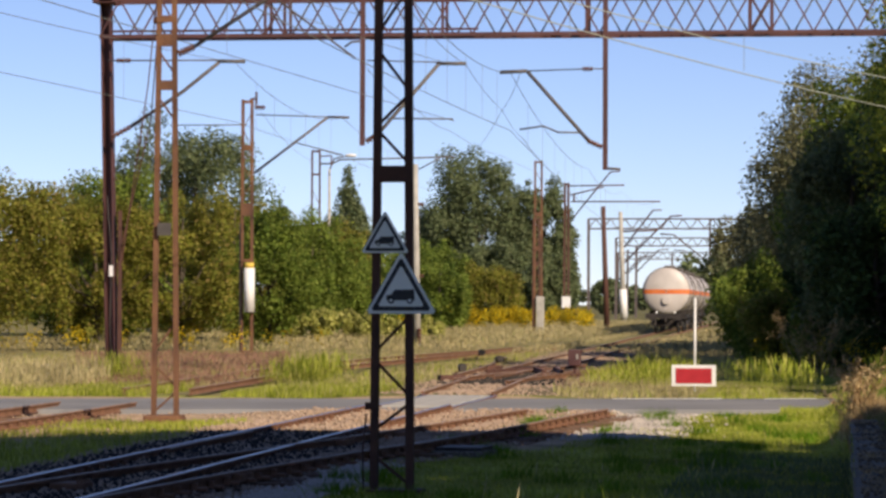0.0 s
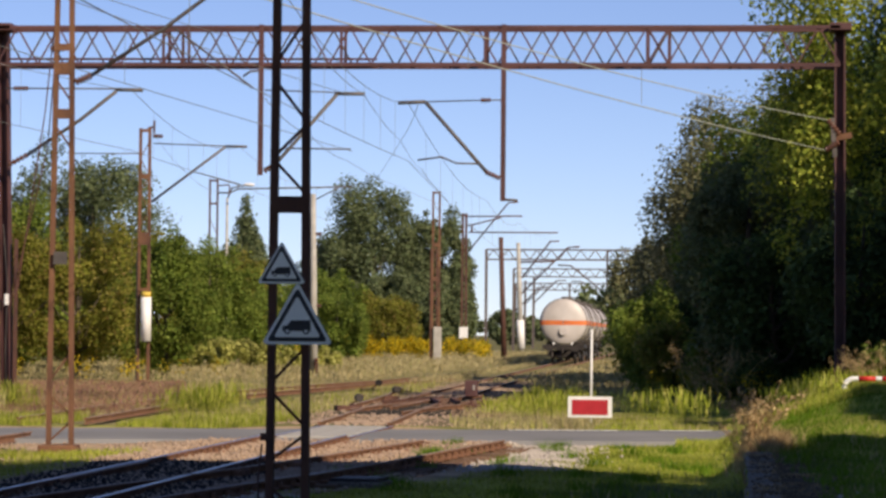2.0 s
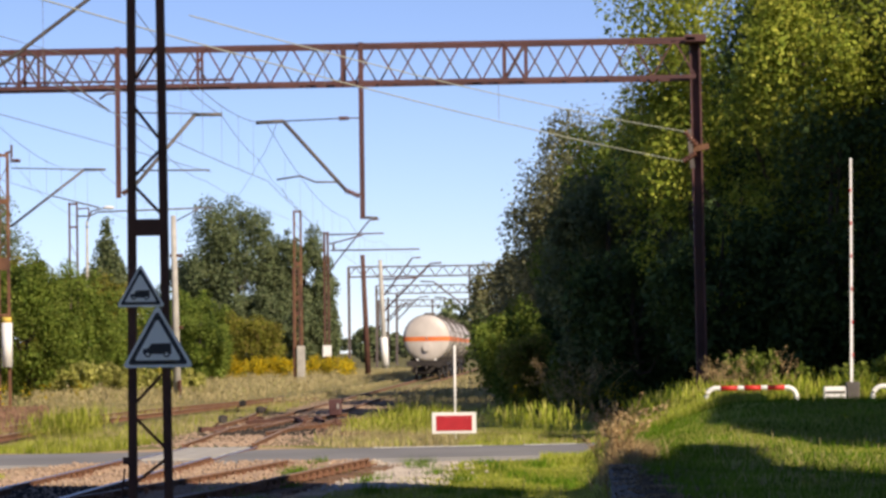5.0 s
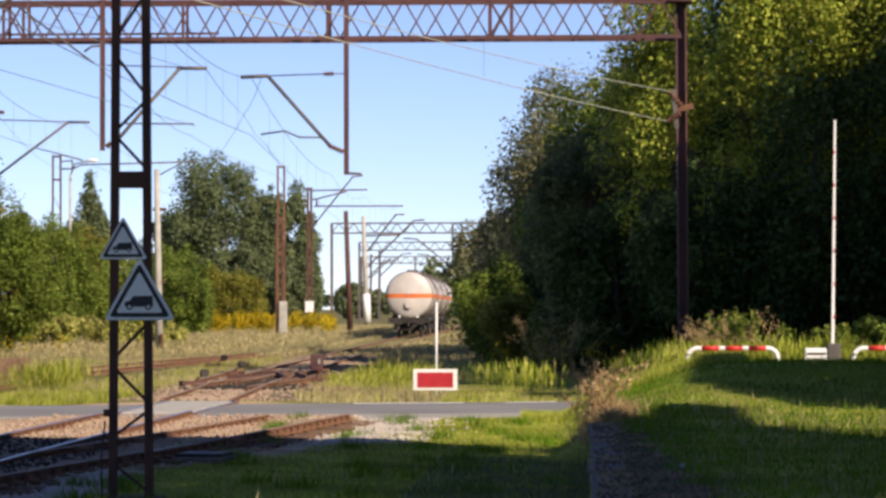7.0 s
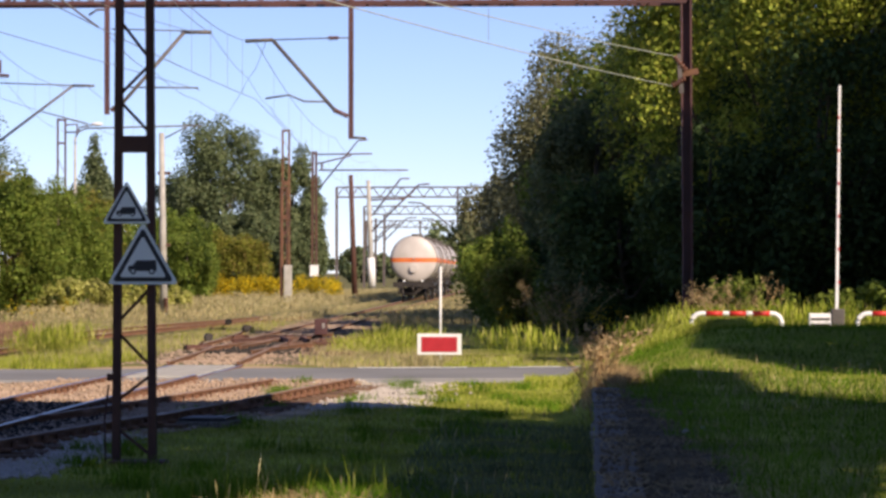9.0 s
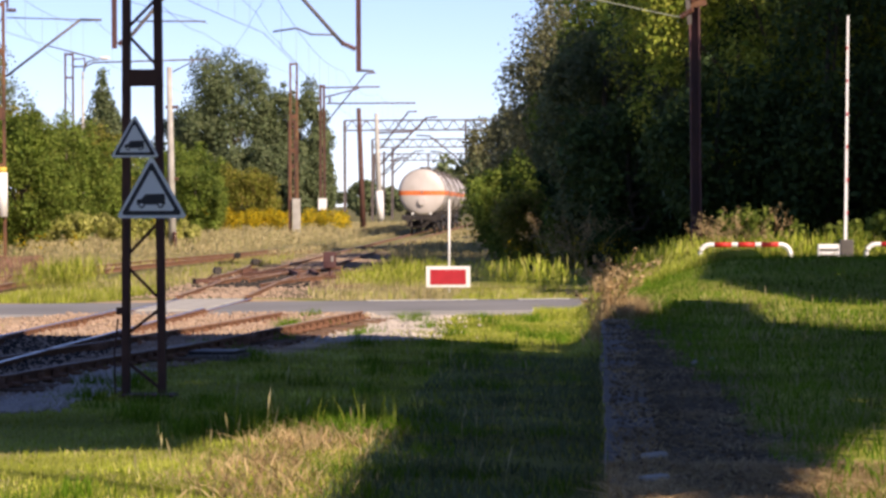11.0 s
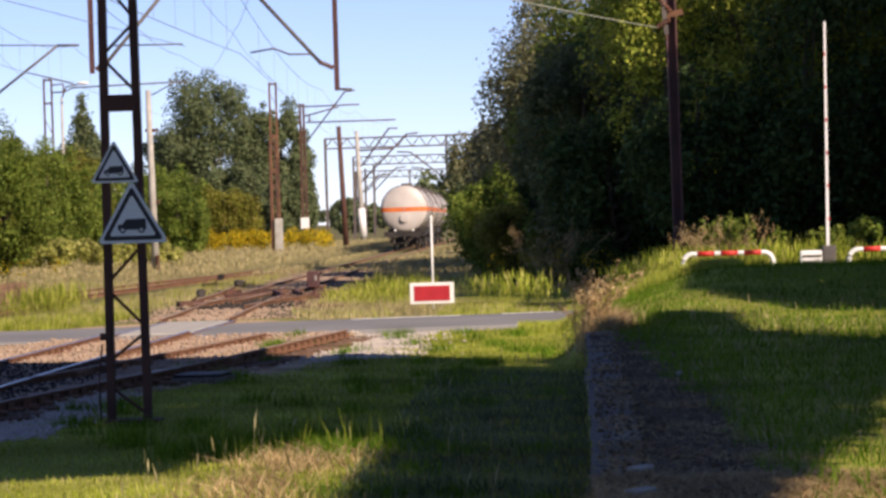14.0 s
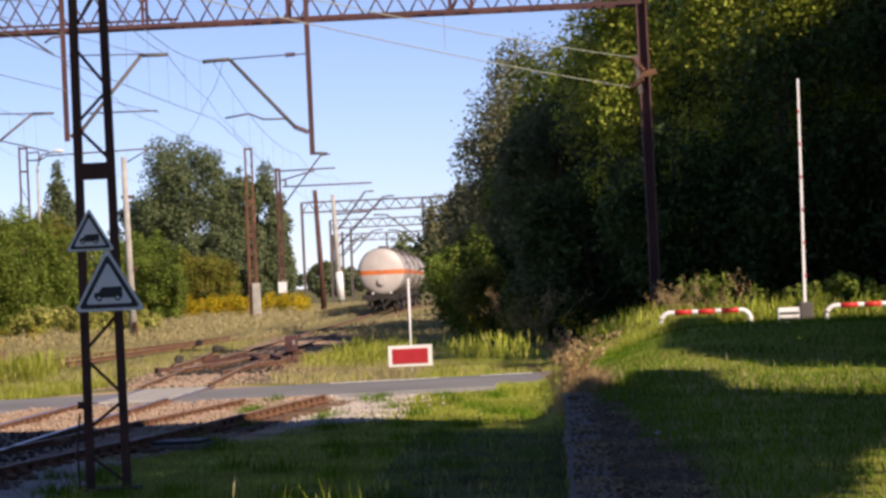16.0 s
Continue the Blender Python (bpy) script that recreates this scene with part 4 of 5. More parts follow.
# ---- wires ----
def wire(name, a, b, sag, label, r=0.009, n=14, material=WIRE):
    a, b = Vector(a), Vector(b)
    pts = [a.lerp(b, k / n) - Vector((0, 0, sag * 4 * (k / n) * (1 - k / n))) for k in range(n + 1)]
    bm = bmesh.new()
    tube(bm, pts, r, 5)
    tagged(part(name, bm, material), label, "wire", "overhead wires")
    return pts


def catenary(nodes, label):
    """A carrying wire, a contact wire and droppers from support to support."""
    for (x0, y0, m0, c0), (x1, y1, m1, c1) in zip(nodes, nodes[1:]):
        top = wire("carrying_wire", (x0, y0, m0), (x1, y1, m1), 0.55, label)
        low = wire("contact_wire", (x0, y0, c0), (x1, y1, c1), 0.03, label)
        for k in (2, 4, 6, 8, 10, 12):
            bm = bmesh.new()
            tube(bm, [top[k], low[k]], 0.005, 4)
            tagged(part("dropper", bm, WIRE), "thin vertical dropper wire", "wire", "droppers")


catenary([(-7.6, -6, 7.9, 6.0), (-8.05, 53.7, 8.25, 6.15), (-8.9, 84.5, 8.3, 6.75), (-12.0, 150, 8.5, 6.6), (-15.5, 223, 10, 7.2), (-17.6, 300, 11.8, 8.4)], "grey overhead wire above the main track")
catenary([(-14.5, -6, 8.2, 6.3), (-10.4, 84.5, 8.5, 7.0)], "grey overhead wire above the second track")
catenary([(-21, 10, 8.6, 6.8), (-16.4, 84.5, 8.6, 7.0), (-19.5, 122.5, 9.35, 7.85), (-25, 190, 10.9, 9)], "grey overhead wire above the siding")
wire("anchor_wire", (2.3, 84.7, 7.89), (-7.0, 54, 7.95), 0.15, "pale anchor wire running to the gantry column", 0.013, material=PALE_WIRE)
wire("anchor_wire", (2.25, 84.7, 7.09), (-8.0, 44, 7.2), 0.15, "pale anchor wire running to the gantry column", 0.013, material=PALE_WIRE)
for nodes in (
    ((-8.52, 62.0, 7.87), (-10.12, 84.5, 8.55), (-12.92, 120.0, 9.49), (-15.17, 150.0, 9.99), (-20.2, 223.0, 11.23)),
    ((-9.41, 62.0, 6.75), (-11.56, 84.5, 7.44), (-13.73, 110.0, 8.17), (-16.11, 150.0, 9.11), (-20.69, 223.0, 11.22)),
    ((-8.63, 84.5, 8.28), (-12.66, 118.0, 9.43), (-17.41, 150.0, 9.37)),
    ((-15.09, 150.0, 9.99), (-17.53, 180.0, 10.75), (-20.7, 223.0, 12.02)),
):
    for p, q in zip(nodes, nodes[1:]):
        wire("feeder_wire", p, q, 0.12, "thin grey wire crossing between the supports", 0.009)
for a, b in (((-2.2, 70, 7.98), (-2.2, 70, 7.25)), ((-5.2, 60, 7.92), (-5.2, 60, 7.2))):
    bm = bmesh.new()
    tube(bm, [a, b], 0.008, 4)
    tagged(part("dropper", bm, WIRE), "short link between two anchor wires", "wire", "droppers")
wire("feeder_wire", (-23, 122.7, 9.9), (-31.5, 190, 10.6), 0.5, "thin grey feeder wire")
wire("feeder_wire", (-16, 20, 9.5), (-12.9, 85, 9.9), 0.6, "thin grey feeder wire")

# ---- red board on a white pole ----
board = thing("stop_board", "red rectangular board with white rim on a thin pole", "sign", at=(-3.57, 76, 0))
bm = bmesh.new()
box(bm, -0.53, 0.53, -0.01, 0.02, 0.13, 0.64, 0.006)
part("rim", bm, WHITE_PAINT, board, "white rim")
bm = bmesh.new()
box(bm, -0.43, 0.43, -0.022, -0.011, 0.2, 0.56)
part("panel", bm, RED_BOARD, board, "plain red enamel panel")
tubes("pole", [(0.02, 0.03, -0.1), (0.03, 0.03, 2.25)], 0.028, WHITE_PAINT, board, "thin white pole", 10)

# ---- barrier and tubular guard rails at the road ----
barrier = thing("level_crossing_barrier", "raised white and red level crossing barrier boom", "barrier", at=(5.55, 71, 0.8))
for k in range(7):
    bm = bmesh.new()
    z0, z1 = 0.35 + k * 0.735, 0.35 + (k + 1) * 0.735
    bar(bm, (0.01 * k, 0, z0), (0.01 + 0.01 * k, 0, z1), 0.066 - 0.003 * k, 0.045)
    part("boom_section", bm, WHITE_PAINT, barrier)
for k in range(1, 7):
    bm = bmesh.new()
    box(bm, 0.03, 0.06, -0.04, -0.01, 0.33 + k * 0.735, 0.4 + k * 0.735, 0.006)
    part("boom_light", bm, RED_PAINT, barrier, "small red boom marker")
bm = bmesh.new()
box(bm, -0.13, 0.17, -0.15, 0.15, -0.3, 0.5, 0.03)
part("pivot_housing", bm, GREY_STEEL, barrier, "grey pivot housing")
bm = bmesh.new()
box(bm, -0.62, -0.12, -0.12, 0.12, 0.02, 0.4, 0.03)
part("counterweight", bm, WHITE_PAINT, barrier, "white slotted counterweight")
for z in (0.12, 0.25):
    bm = bmesh.new()
    box(bm, -0.58, -0.16, -0.135, -0.118, z, z + 0.05)
    part("slot", bm, GREY_STEEL, barrier)


def guard(x0, x1, y, z0, z1):
    t = thing("guard_rail", "white tubular guard rail with red stripes by the road", "guard rail", "guard rails", at=(x0, y, z0))
    w, h, r = x1 - x0, z1 - z0, 0.22
    path = [(0, 0, -0.2)] + [(r - r * math.cos(a), 0, h - r + r * math.sin(a)) for a in np.linspace(0, math.pi / 2, 7)]
    path += [(w - r + r * math.sin(a), 0, h - r + r * math.cos(a)) for a in np.linspace(0, math.pi / 2, 7)] + [(w, 0, -0.2)]
    tubes("pipe", path, 0.055, WHITE_PAINT, t, "white bent pipe", 10)
    for k in range(3):
        c = r + (w - 2 * r) * (k + 0.55) / 3
        tubes("red_band", [(c - 0.19, 0, h), (c + 0.19, 0, h)], 0.0585, RED_PAINT, t, "red band", 10)


guard(2.3, 4.3, 70.6, 0.62, 1.2)
guard(5.98, 8.0, 70.6, 0.62, 1.2)

marker = thing("marker_post", "short grey concrete marker post in the grass", "marker post", at=(-20.6, 80.5, 0))
bm = bmesh.new()
box(bm, -0.1, 0.1, -0.1, 0.1, -0.1, 0.45, 0.02)
part("post", bm, CONCRETE, marker)
bm = bmesh.new()
box(bm, -0.11, 0.11, -0.11, 0.11, 0.4, 0.47, 0.01)
part("cap", bm, CONCRETE, marker)


# ---- tank wagons ----
def capsule(bm, r, half, seg=32, bulge=0.42):
    prof = [(-half - bulge * math.cos(a), r * math.sin(a)) for a in np.linspace(0.04, math.pi / 2, 8)]
    prof += [(half + bulge * math.sin(a), r * math.cos(a)) for a in np.linspace(0, math.pi / 2 - 0.04, 8)]
    rings = [[bm.verts.new((rr * math.cos(a), yy, rr * math.sin(a))) for a in (2 * math.pi * k / seg for k in range(seg))] for yy, rr in prof]
    for a, b in zip(rings, rings[1:]):
        for k in range(seg):
            bm.faces.new((a[k], a[(k + 1) % seg], b[(k + 1) % seg], b[k])).smooth = True
    bm.faces.new(rings[0])
    bm.faces.new(rings[-1])
    bmesh.ops.recalc_face_normals(bm, faces=bm.faces[:])


def tank_wagon(at, turn):
    t = thing("tank_wagon", "dusty white tank wagon with an orange stripe", "railway wagon", "tank train", at=at, turn=turn)
    zc, r, half = 2.8, 1.55, 6.6
    bm = bmesh.new()
    capsule(bm, r, half)
    bmesh.ops.translate(bm, vec=(0, 0, zc), verts=bm.verts)
    tank = part("tank", bm, TANK_WHITE, t)
    bm = bmesh.new()
    capsule(bm, r + 0.008, half, 64)
    for s, z in ((1, 0.1), (-1, -0.2)):
        bmesh.ops.bisect_plane(bm, geom=bm.verts[:] + bm.edges[:] + bm.faces[:], plane_co=(0, 0, z), plane_no=(0, 0, s), clear_outer=True)
    bmesh.ops.translate(bm, vec=(0, 0, zc), verts=bm.verts)
    part("orange_stripe", bm, TANK_ORANGE, tank, "orange stripe round the tank")
    for y in (-6.5, 2.2, 6.5):
        bm = bmesh.new()
        for k in range(32):
            a0, a1 = 2 * math.pi * k / 32, 2 * math.pi * (k + 1) / 32
            bar(bm, ((r + 0.02) * math.cos(a0), y, zc + (r + 0.02) * math.sin(a0)), ((r + 0.02) * math.cos(a1), y, zc + (r + 0.02) * math.sin(a1)), 0.05, 0.1)
        part("tank_band", bm, GREY_STEEL, tank, "dark band")
    bm = bmesh.new()
    tube(bm, [(0, -half - 0.5, zc - 0.62), (0, -half - 0.2, zc - 0.62)], 0.27, 20)
    part("end_flange", bm, TANK_WHITE, tank, "round grey end flange")
    bm = bmesh.new()
    tube(bm, [(0, 0, zc + r - 0.1), (0, 0, zc + r + 0.22)], 0.4, 16)
    part("dome_hatch", bm, GREY_STEEL, tank)
    bm = bmesh.new()
    for x in (-1.1, 1.1):
        bar(bm, (x, -7.6, 1.15), (x, 7.6, 1.15), 0.16, 0.28, (0, 0, 1))
    for y in (-7.6, 7.6):
        bar(bm, (-1.35, y, 1.12), (1.35, y, 1.12), 0.14, 0.34, (0, 0, 1))
    for y in (-5, -1.6, 1.6, 5):
        bar(bm, (-1.2, y, 1.35), (1.2, y, 1.35), 0.3, 0.25, (0, 0, 1))
    part("underframe", bm, DARK_STEEL, t)
    for x in (-0.875, 0.875):
        bm = bmesh.new()
        tube(bm, [(x, -7.6, 1.06), (x, -8.1, 1.06)], 0.1, 12)
        tube(bm, [(x, -8.1, 1.06), (x, -8.18, 1.06)], 0.24, 18)
        part("buffer", bm, DARK_STEEL, t)
    bm = bmesh.new()
    tube(bm, [(0, -7.6, 1.05), (0, -8.0, 0.95), (0, -8.05, 0.6)], 0.06, 8)
    part("coupling", bm, DARK_STEEL, t)
    for y in (-5.2, 5.2):
        bm = bmesh.new()
        for x in (-1.0, 1.0):
            bar(bm, (x, y - 1.3, 0.62), (x, y + 1.3, 0.62), 0.12, 0.3, (0, 0, 1))
        bar(bm, (-1, y, 0.7), (1, y, 0.7), 0.4, 0.3, (0, 0, 1))
        part("bogie", bm, DARK_STEEL, t)
        for dy in (-0.9, 0.9):
            bm = bmesh.new()
            for x in (-0.76, 0.76):
                tube(bm, [(x - 0.06, y + dy, 0.46), (x + 0.06, y + dy, 0.46)], 0.46, 22)
            tube(bm, [(-0.8, y + dy, 0.46), (0.8, y + dy, 0.46)], 0.08, 8)
            part("wheelset", bm, DARK_STEEL, t)
    for x in (-0.6, 0.6):
        bm = bmesh.new()
        box(bm, x - 0.06, x + 0.06, -7.72, -7.67, 1.3, 1.45)
        part("end_lamp_bracket", bm, WHITE_PAINT, t)
    bm = bmesh.new()
    for x in (1.25, 1.5):
        tube(bm, [(x, -0.5, 1.1), (x, -0.5, 3.4), (x - 0.55, -0.5, 4.4)], 0.03, 6)
    for k in range(9):
        bar(bm, (1.25, -0.5, 1.3 + k * 0.26), (1.5, -0.5, 1.3 + k * 0.26), 0.03)
    part("ladder", bm, GREY_STEEL, t)
    return t


wagon = tank_wagon((-11.77, 218, 0.17), 1.1)
for x, y, turn in ((-12.1, 234.5, 1.1), (-12.42, 251, 1.1), (-12.72, 267.5, 1.0)):
    copy_thing(wagon, pose(x, y, 0.17, 0, 0, turn))


# ---- trees and shrubs ----
def leaves(name, centres, radii, n, size, material, parent, seed, droop=0.3):
    """n leaves over clumps of the given centres and radii, each leaf a folded four-cornered blade."""
    g = np.random.default_rng(seed)
    w = radii ** 2
    idx = g.choice(len(centres), n, p=w / w.sum())
    d = g.normal(size=(n, 3))
    d[:, 2] += 0.25
    d /= np.linalg.norm(d, axis=1)[:, None]
    rr = radii[idx] * (0.25 + 0.8 * g.random(n) ** 0.6) * np.where(g.random(n) < 0.06, g.uniform(1.05, 1.35, n), 1.0)
    c = centres[idx] + d * rr[:, None] * np.array([0.9, 0.9, 1.1])
    nrm = d * 1.0 + g.normal(size=(n, 3)) * 0.7
    nrm[:, 2] += 0.35
    nrm /= np.linalg.norm(nrm, axis=1)[:, None]
    ax = g.normal(size=(n, 3))
    ax[:, 2] -= droop
    ax -= nrm * (ax * nrm).sum(1)[:, None]
    ax /= np.linalg.norm(ax, axis=1)[:, None] + 1e-9
    sd = np.cross(nrm, ax)
    s = (size * g.uniform(0.55, 1.3, n))[:, None]
    v = np.stack([c - ax * s * 0.5, c + sd * s * 0.34 + nrm * s * 0.1, c + ax * s * 0.55, c - sd * s * 0.34 + nrm * s * 0.1], 1)
    return raw_mesh(name, v.reshape(-1, 3), np.arange(4 * n).reshape(n, 4), material, parent)


def tree(x, y, h, r, material, label, n=9000, size=0.26, low=0.15, clumps=70, seed=1, ry=None, conical=False, name="tree", clump=0.3, bark=True):
    """Tapered trunk with limbs, and a crown of many leaf clumps with gaps."""
    g = np.random.default_rng(seed)
    base = float(land(x, y))
    t = thing(name, label, "tree" if name == "tree" else "shrub", "trees" if name == "tree" else "shrubs", at=(x, y, base))
    ry = ry or r
    u = g.normal(size=(clumps, 3))
    u /= np.linalg.norm(u, axis=1)[:, None]
    q = g.uniform(0.5, 1.0, clumps)[:, None] ** 0.5
    lobes = 1 + 0.16 * np.sin(3 * np.arctan2(u[:, 1], u[:, 0]) + seed) + 0.12 * np.sin(5 * u[:, 2] + seed)
    z0 = h * low
    c = u * q * lobes[:, None] * np.array([r, ry, (h - z0) / 2]) * 0.86
    c[:, 2] += (h + z0) / 2
    if conical:
        k = np.clip((h - c[:, 2]) / (h - z0), 0.03, 1)
        c[:, :2] = u[:, :2] / (np.linalg.norm(u[:, :2], axis=1)[:, None] + 1e-6) * (g.uniform(0.5, 1, clumps) * k * r)[:, None]
    c[:, 2] = np.maximum(c[:, 2], 0.25)
    rad = clump * min(r, h / 2) * g.uniform(0.35, 1.2, clumps)
    if conical:
        rad *= 0.4 + 0.7 * np.clip((h - c[:, 2]) / (h - z0), 0, 1)
    bm = bmesh.new()
    if bark:
        tr = 0.025 * h
        tube(bm, [(0, 0, -0.3), (0.1, 0, h * 0.25), (-0.05, 0.1, h * 0.55), (0.05, 0, h * 0.86)], tr, 8, tr * 0.2)
        for k in range(0, clumps, max(1, clumps // 14)):
            p = Vector(c[k])
            st = Vector((0, 0, max(0.2, min(p.z * 0.6, h * 0.7))))
            tube(bm, [st, st.lerp(p, 0.5) + Vector((0, 0, -0.05 * h)), p], tr * 0.35, 5, tr * 0.08)
    else:
        for k in range(0, clumps, max(1, clumps // 8)):
            tube(bm, [(0, 0, -0.2), Vector(c[k]) * 0.6, Vector(c[k])], 0.025, 5, 0.008)
    part("trunk" if bark else "stem", bm, BARK, t)
    leaves("crown", c, rad, n, size, material, t, seed + 50)
    return t


# wood along the right side of the line; LEAF_SHADE crowns carry its shade in colour
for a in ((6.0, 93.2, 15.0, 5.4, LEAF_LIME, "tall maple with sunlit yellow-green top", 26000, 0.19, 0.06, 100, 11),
          # Crown given darker leaves for the shade on the wood's right side
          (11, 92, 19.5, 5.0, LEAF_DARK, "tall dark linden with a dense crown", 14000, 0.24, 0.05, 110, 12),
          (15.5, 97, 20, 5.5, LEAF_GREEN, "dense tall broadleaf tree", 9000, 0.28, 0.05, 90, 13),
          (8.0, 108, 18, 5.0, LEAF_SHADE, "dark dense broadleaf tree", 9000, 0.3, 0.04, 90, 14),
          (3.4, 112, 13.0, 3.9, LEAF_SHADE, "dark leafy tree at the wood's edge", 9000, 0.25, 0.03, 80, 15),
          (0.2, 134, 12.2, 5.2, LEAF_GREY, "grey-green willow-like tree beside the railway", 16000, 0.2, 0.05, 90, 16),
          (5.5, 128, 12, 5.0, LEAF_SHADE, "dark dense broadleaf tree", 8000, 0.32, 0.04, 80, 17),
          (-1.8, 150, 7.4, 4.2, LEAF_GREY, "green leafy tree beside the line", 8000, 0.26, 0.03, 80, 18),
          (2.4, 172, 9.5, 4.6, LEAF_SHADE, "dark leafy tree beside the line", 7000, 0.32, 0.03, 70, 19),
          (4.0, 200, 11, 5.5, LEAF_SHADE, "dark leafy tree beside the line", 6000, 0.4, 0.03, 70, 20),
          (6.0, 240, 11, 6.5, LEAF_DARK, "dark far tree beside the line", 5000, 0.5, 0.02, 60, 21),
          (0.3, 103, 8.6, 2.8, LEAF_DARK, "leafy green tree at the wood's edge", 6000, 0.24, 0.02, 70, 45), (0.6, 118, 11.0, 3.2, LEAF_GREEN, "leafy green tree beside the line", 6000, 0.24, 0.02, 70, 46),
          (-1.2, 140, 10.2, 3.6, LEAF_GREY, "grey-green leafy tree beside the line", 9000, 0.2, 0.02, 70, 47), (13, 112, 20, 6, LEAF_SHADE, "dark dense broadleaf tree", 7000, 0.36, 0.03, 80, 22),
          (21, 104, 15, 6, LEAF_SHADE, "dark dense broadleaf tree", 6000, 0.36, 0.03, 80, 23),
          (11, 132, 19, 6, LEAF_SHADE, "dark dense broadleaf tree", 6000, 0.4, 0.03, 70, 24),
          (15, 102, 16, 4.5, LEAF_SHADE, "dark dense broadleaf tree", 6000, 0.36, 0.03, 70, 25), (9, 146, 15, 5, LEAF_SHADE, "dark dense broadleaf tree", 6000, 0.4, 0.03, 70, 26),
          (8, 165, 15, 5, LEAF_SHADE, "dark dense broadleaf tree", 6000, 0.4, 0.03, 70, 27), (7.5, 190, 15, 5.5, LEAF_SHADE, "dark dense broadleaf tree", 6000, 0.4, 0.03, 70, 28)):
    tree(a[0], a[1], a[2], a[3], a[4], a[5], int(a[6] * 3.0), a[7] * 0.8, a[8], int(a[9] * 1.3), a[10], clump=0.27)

# lower trees along the front of the wood, leaves darkened to deepen its shade
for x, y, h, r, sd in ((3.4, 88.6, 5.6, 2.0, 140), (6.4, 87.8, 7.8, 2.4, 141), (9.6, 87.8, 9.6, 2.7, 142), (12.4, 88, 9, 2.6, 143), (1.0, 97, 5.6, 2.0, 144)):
    tree(x, y, h, r, LEAF_SHADE, "young tree darkened for the shade at the wood's front", 9000, 0.2, 0.0, 80, sd, clump=0.36)

# shrubs at the foot of the wood and beside the red board
for a in ((-3.2, 112, 3.6, 1.4, LEAF_GREEN, "sunlit leafy shrub beside the track", 4200, 0.17, 31),
          (-2.3, 108, 2.7, 1.3, LEAF_OLIVE, "olive shrub with reddening leaves", 3000, 0.17, 32),
          (-0.9, 104, 2.2, 1.2, LEAF_GREEN, "low green shrub in the shade", 2500, 0.17, 33),
          (-3.5, 124, 3.9, 1.6, LEAF_GREEN, "leafy green shrub beside the track", 3500, 0.2, 34),
          (1.2, 99, 2.6, 1.6, LEAF_SHADE, "dark shrub under the trees", 3000, 0.18, 35),
          (4.0, 76.5, 1.25, 1.3, LEAF_GREEN, "low sunlit bramble behind the guard rail", 1500, 0.15, 36),
          (6.8, 76, 1.2, 1.5, LEAF_GREEN, "low sunlit bramble behind the barrier", 1800, 0.15, 37),
          (9.2, 76, 1.35, 1.4, LEAF_GREEN, "low sunlit bramble behind the guard rail", 1600, 0.15, 38)):
    tree(a[0], a[1], a[2], a[3], a[4], a[5], a[6], a[7], 0.05, 40, a[8], name="shrub", clump=0.4, bark=False)

# undergrowth below the wood, its leaves coloured dark for the shade there
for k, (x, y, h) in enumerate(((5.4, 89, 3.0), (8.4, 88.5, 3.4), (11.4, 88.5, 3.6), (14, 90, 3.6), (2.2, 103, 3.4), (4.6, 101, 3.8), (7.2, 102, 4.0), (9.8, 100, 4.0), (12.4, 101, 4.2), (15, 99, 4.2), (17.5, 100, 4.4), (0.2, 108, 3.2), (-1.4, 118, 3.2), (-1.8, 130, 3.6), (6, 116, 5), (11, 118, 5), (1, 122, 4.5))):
    tree(x, y, h, 1.9, LEAF_SHADE, "undergrowth shrub below the trees, darkened for shade", 3200, 0.3, 0.0, 40, 130 + k, name="shrub", clump=0.5, bark=False)

for x, y, h, r, sd in ((-28.2, 168, 1.9, 2.1, 151), (-25.4, 169, 1.7, 1.9, 152), (-30.6, 170, 1.6, 1.6, 153), (-22.9, 172, 1.3, 1.5, 154)):
    tree(x, y, h, r, LEAF_PALE, "pale yellow-green knotweed shrub in the yard", 4500, 0.2, 0.0, 40, sd, name="shrub", clump=0.45, bark=False)

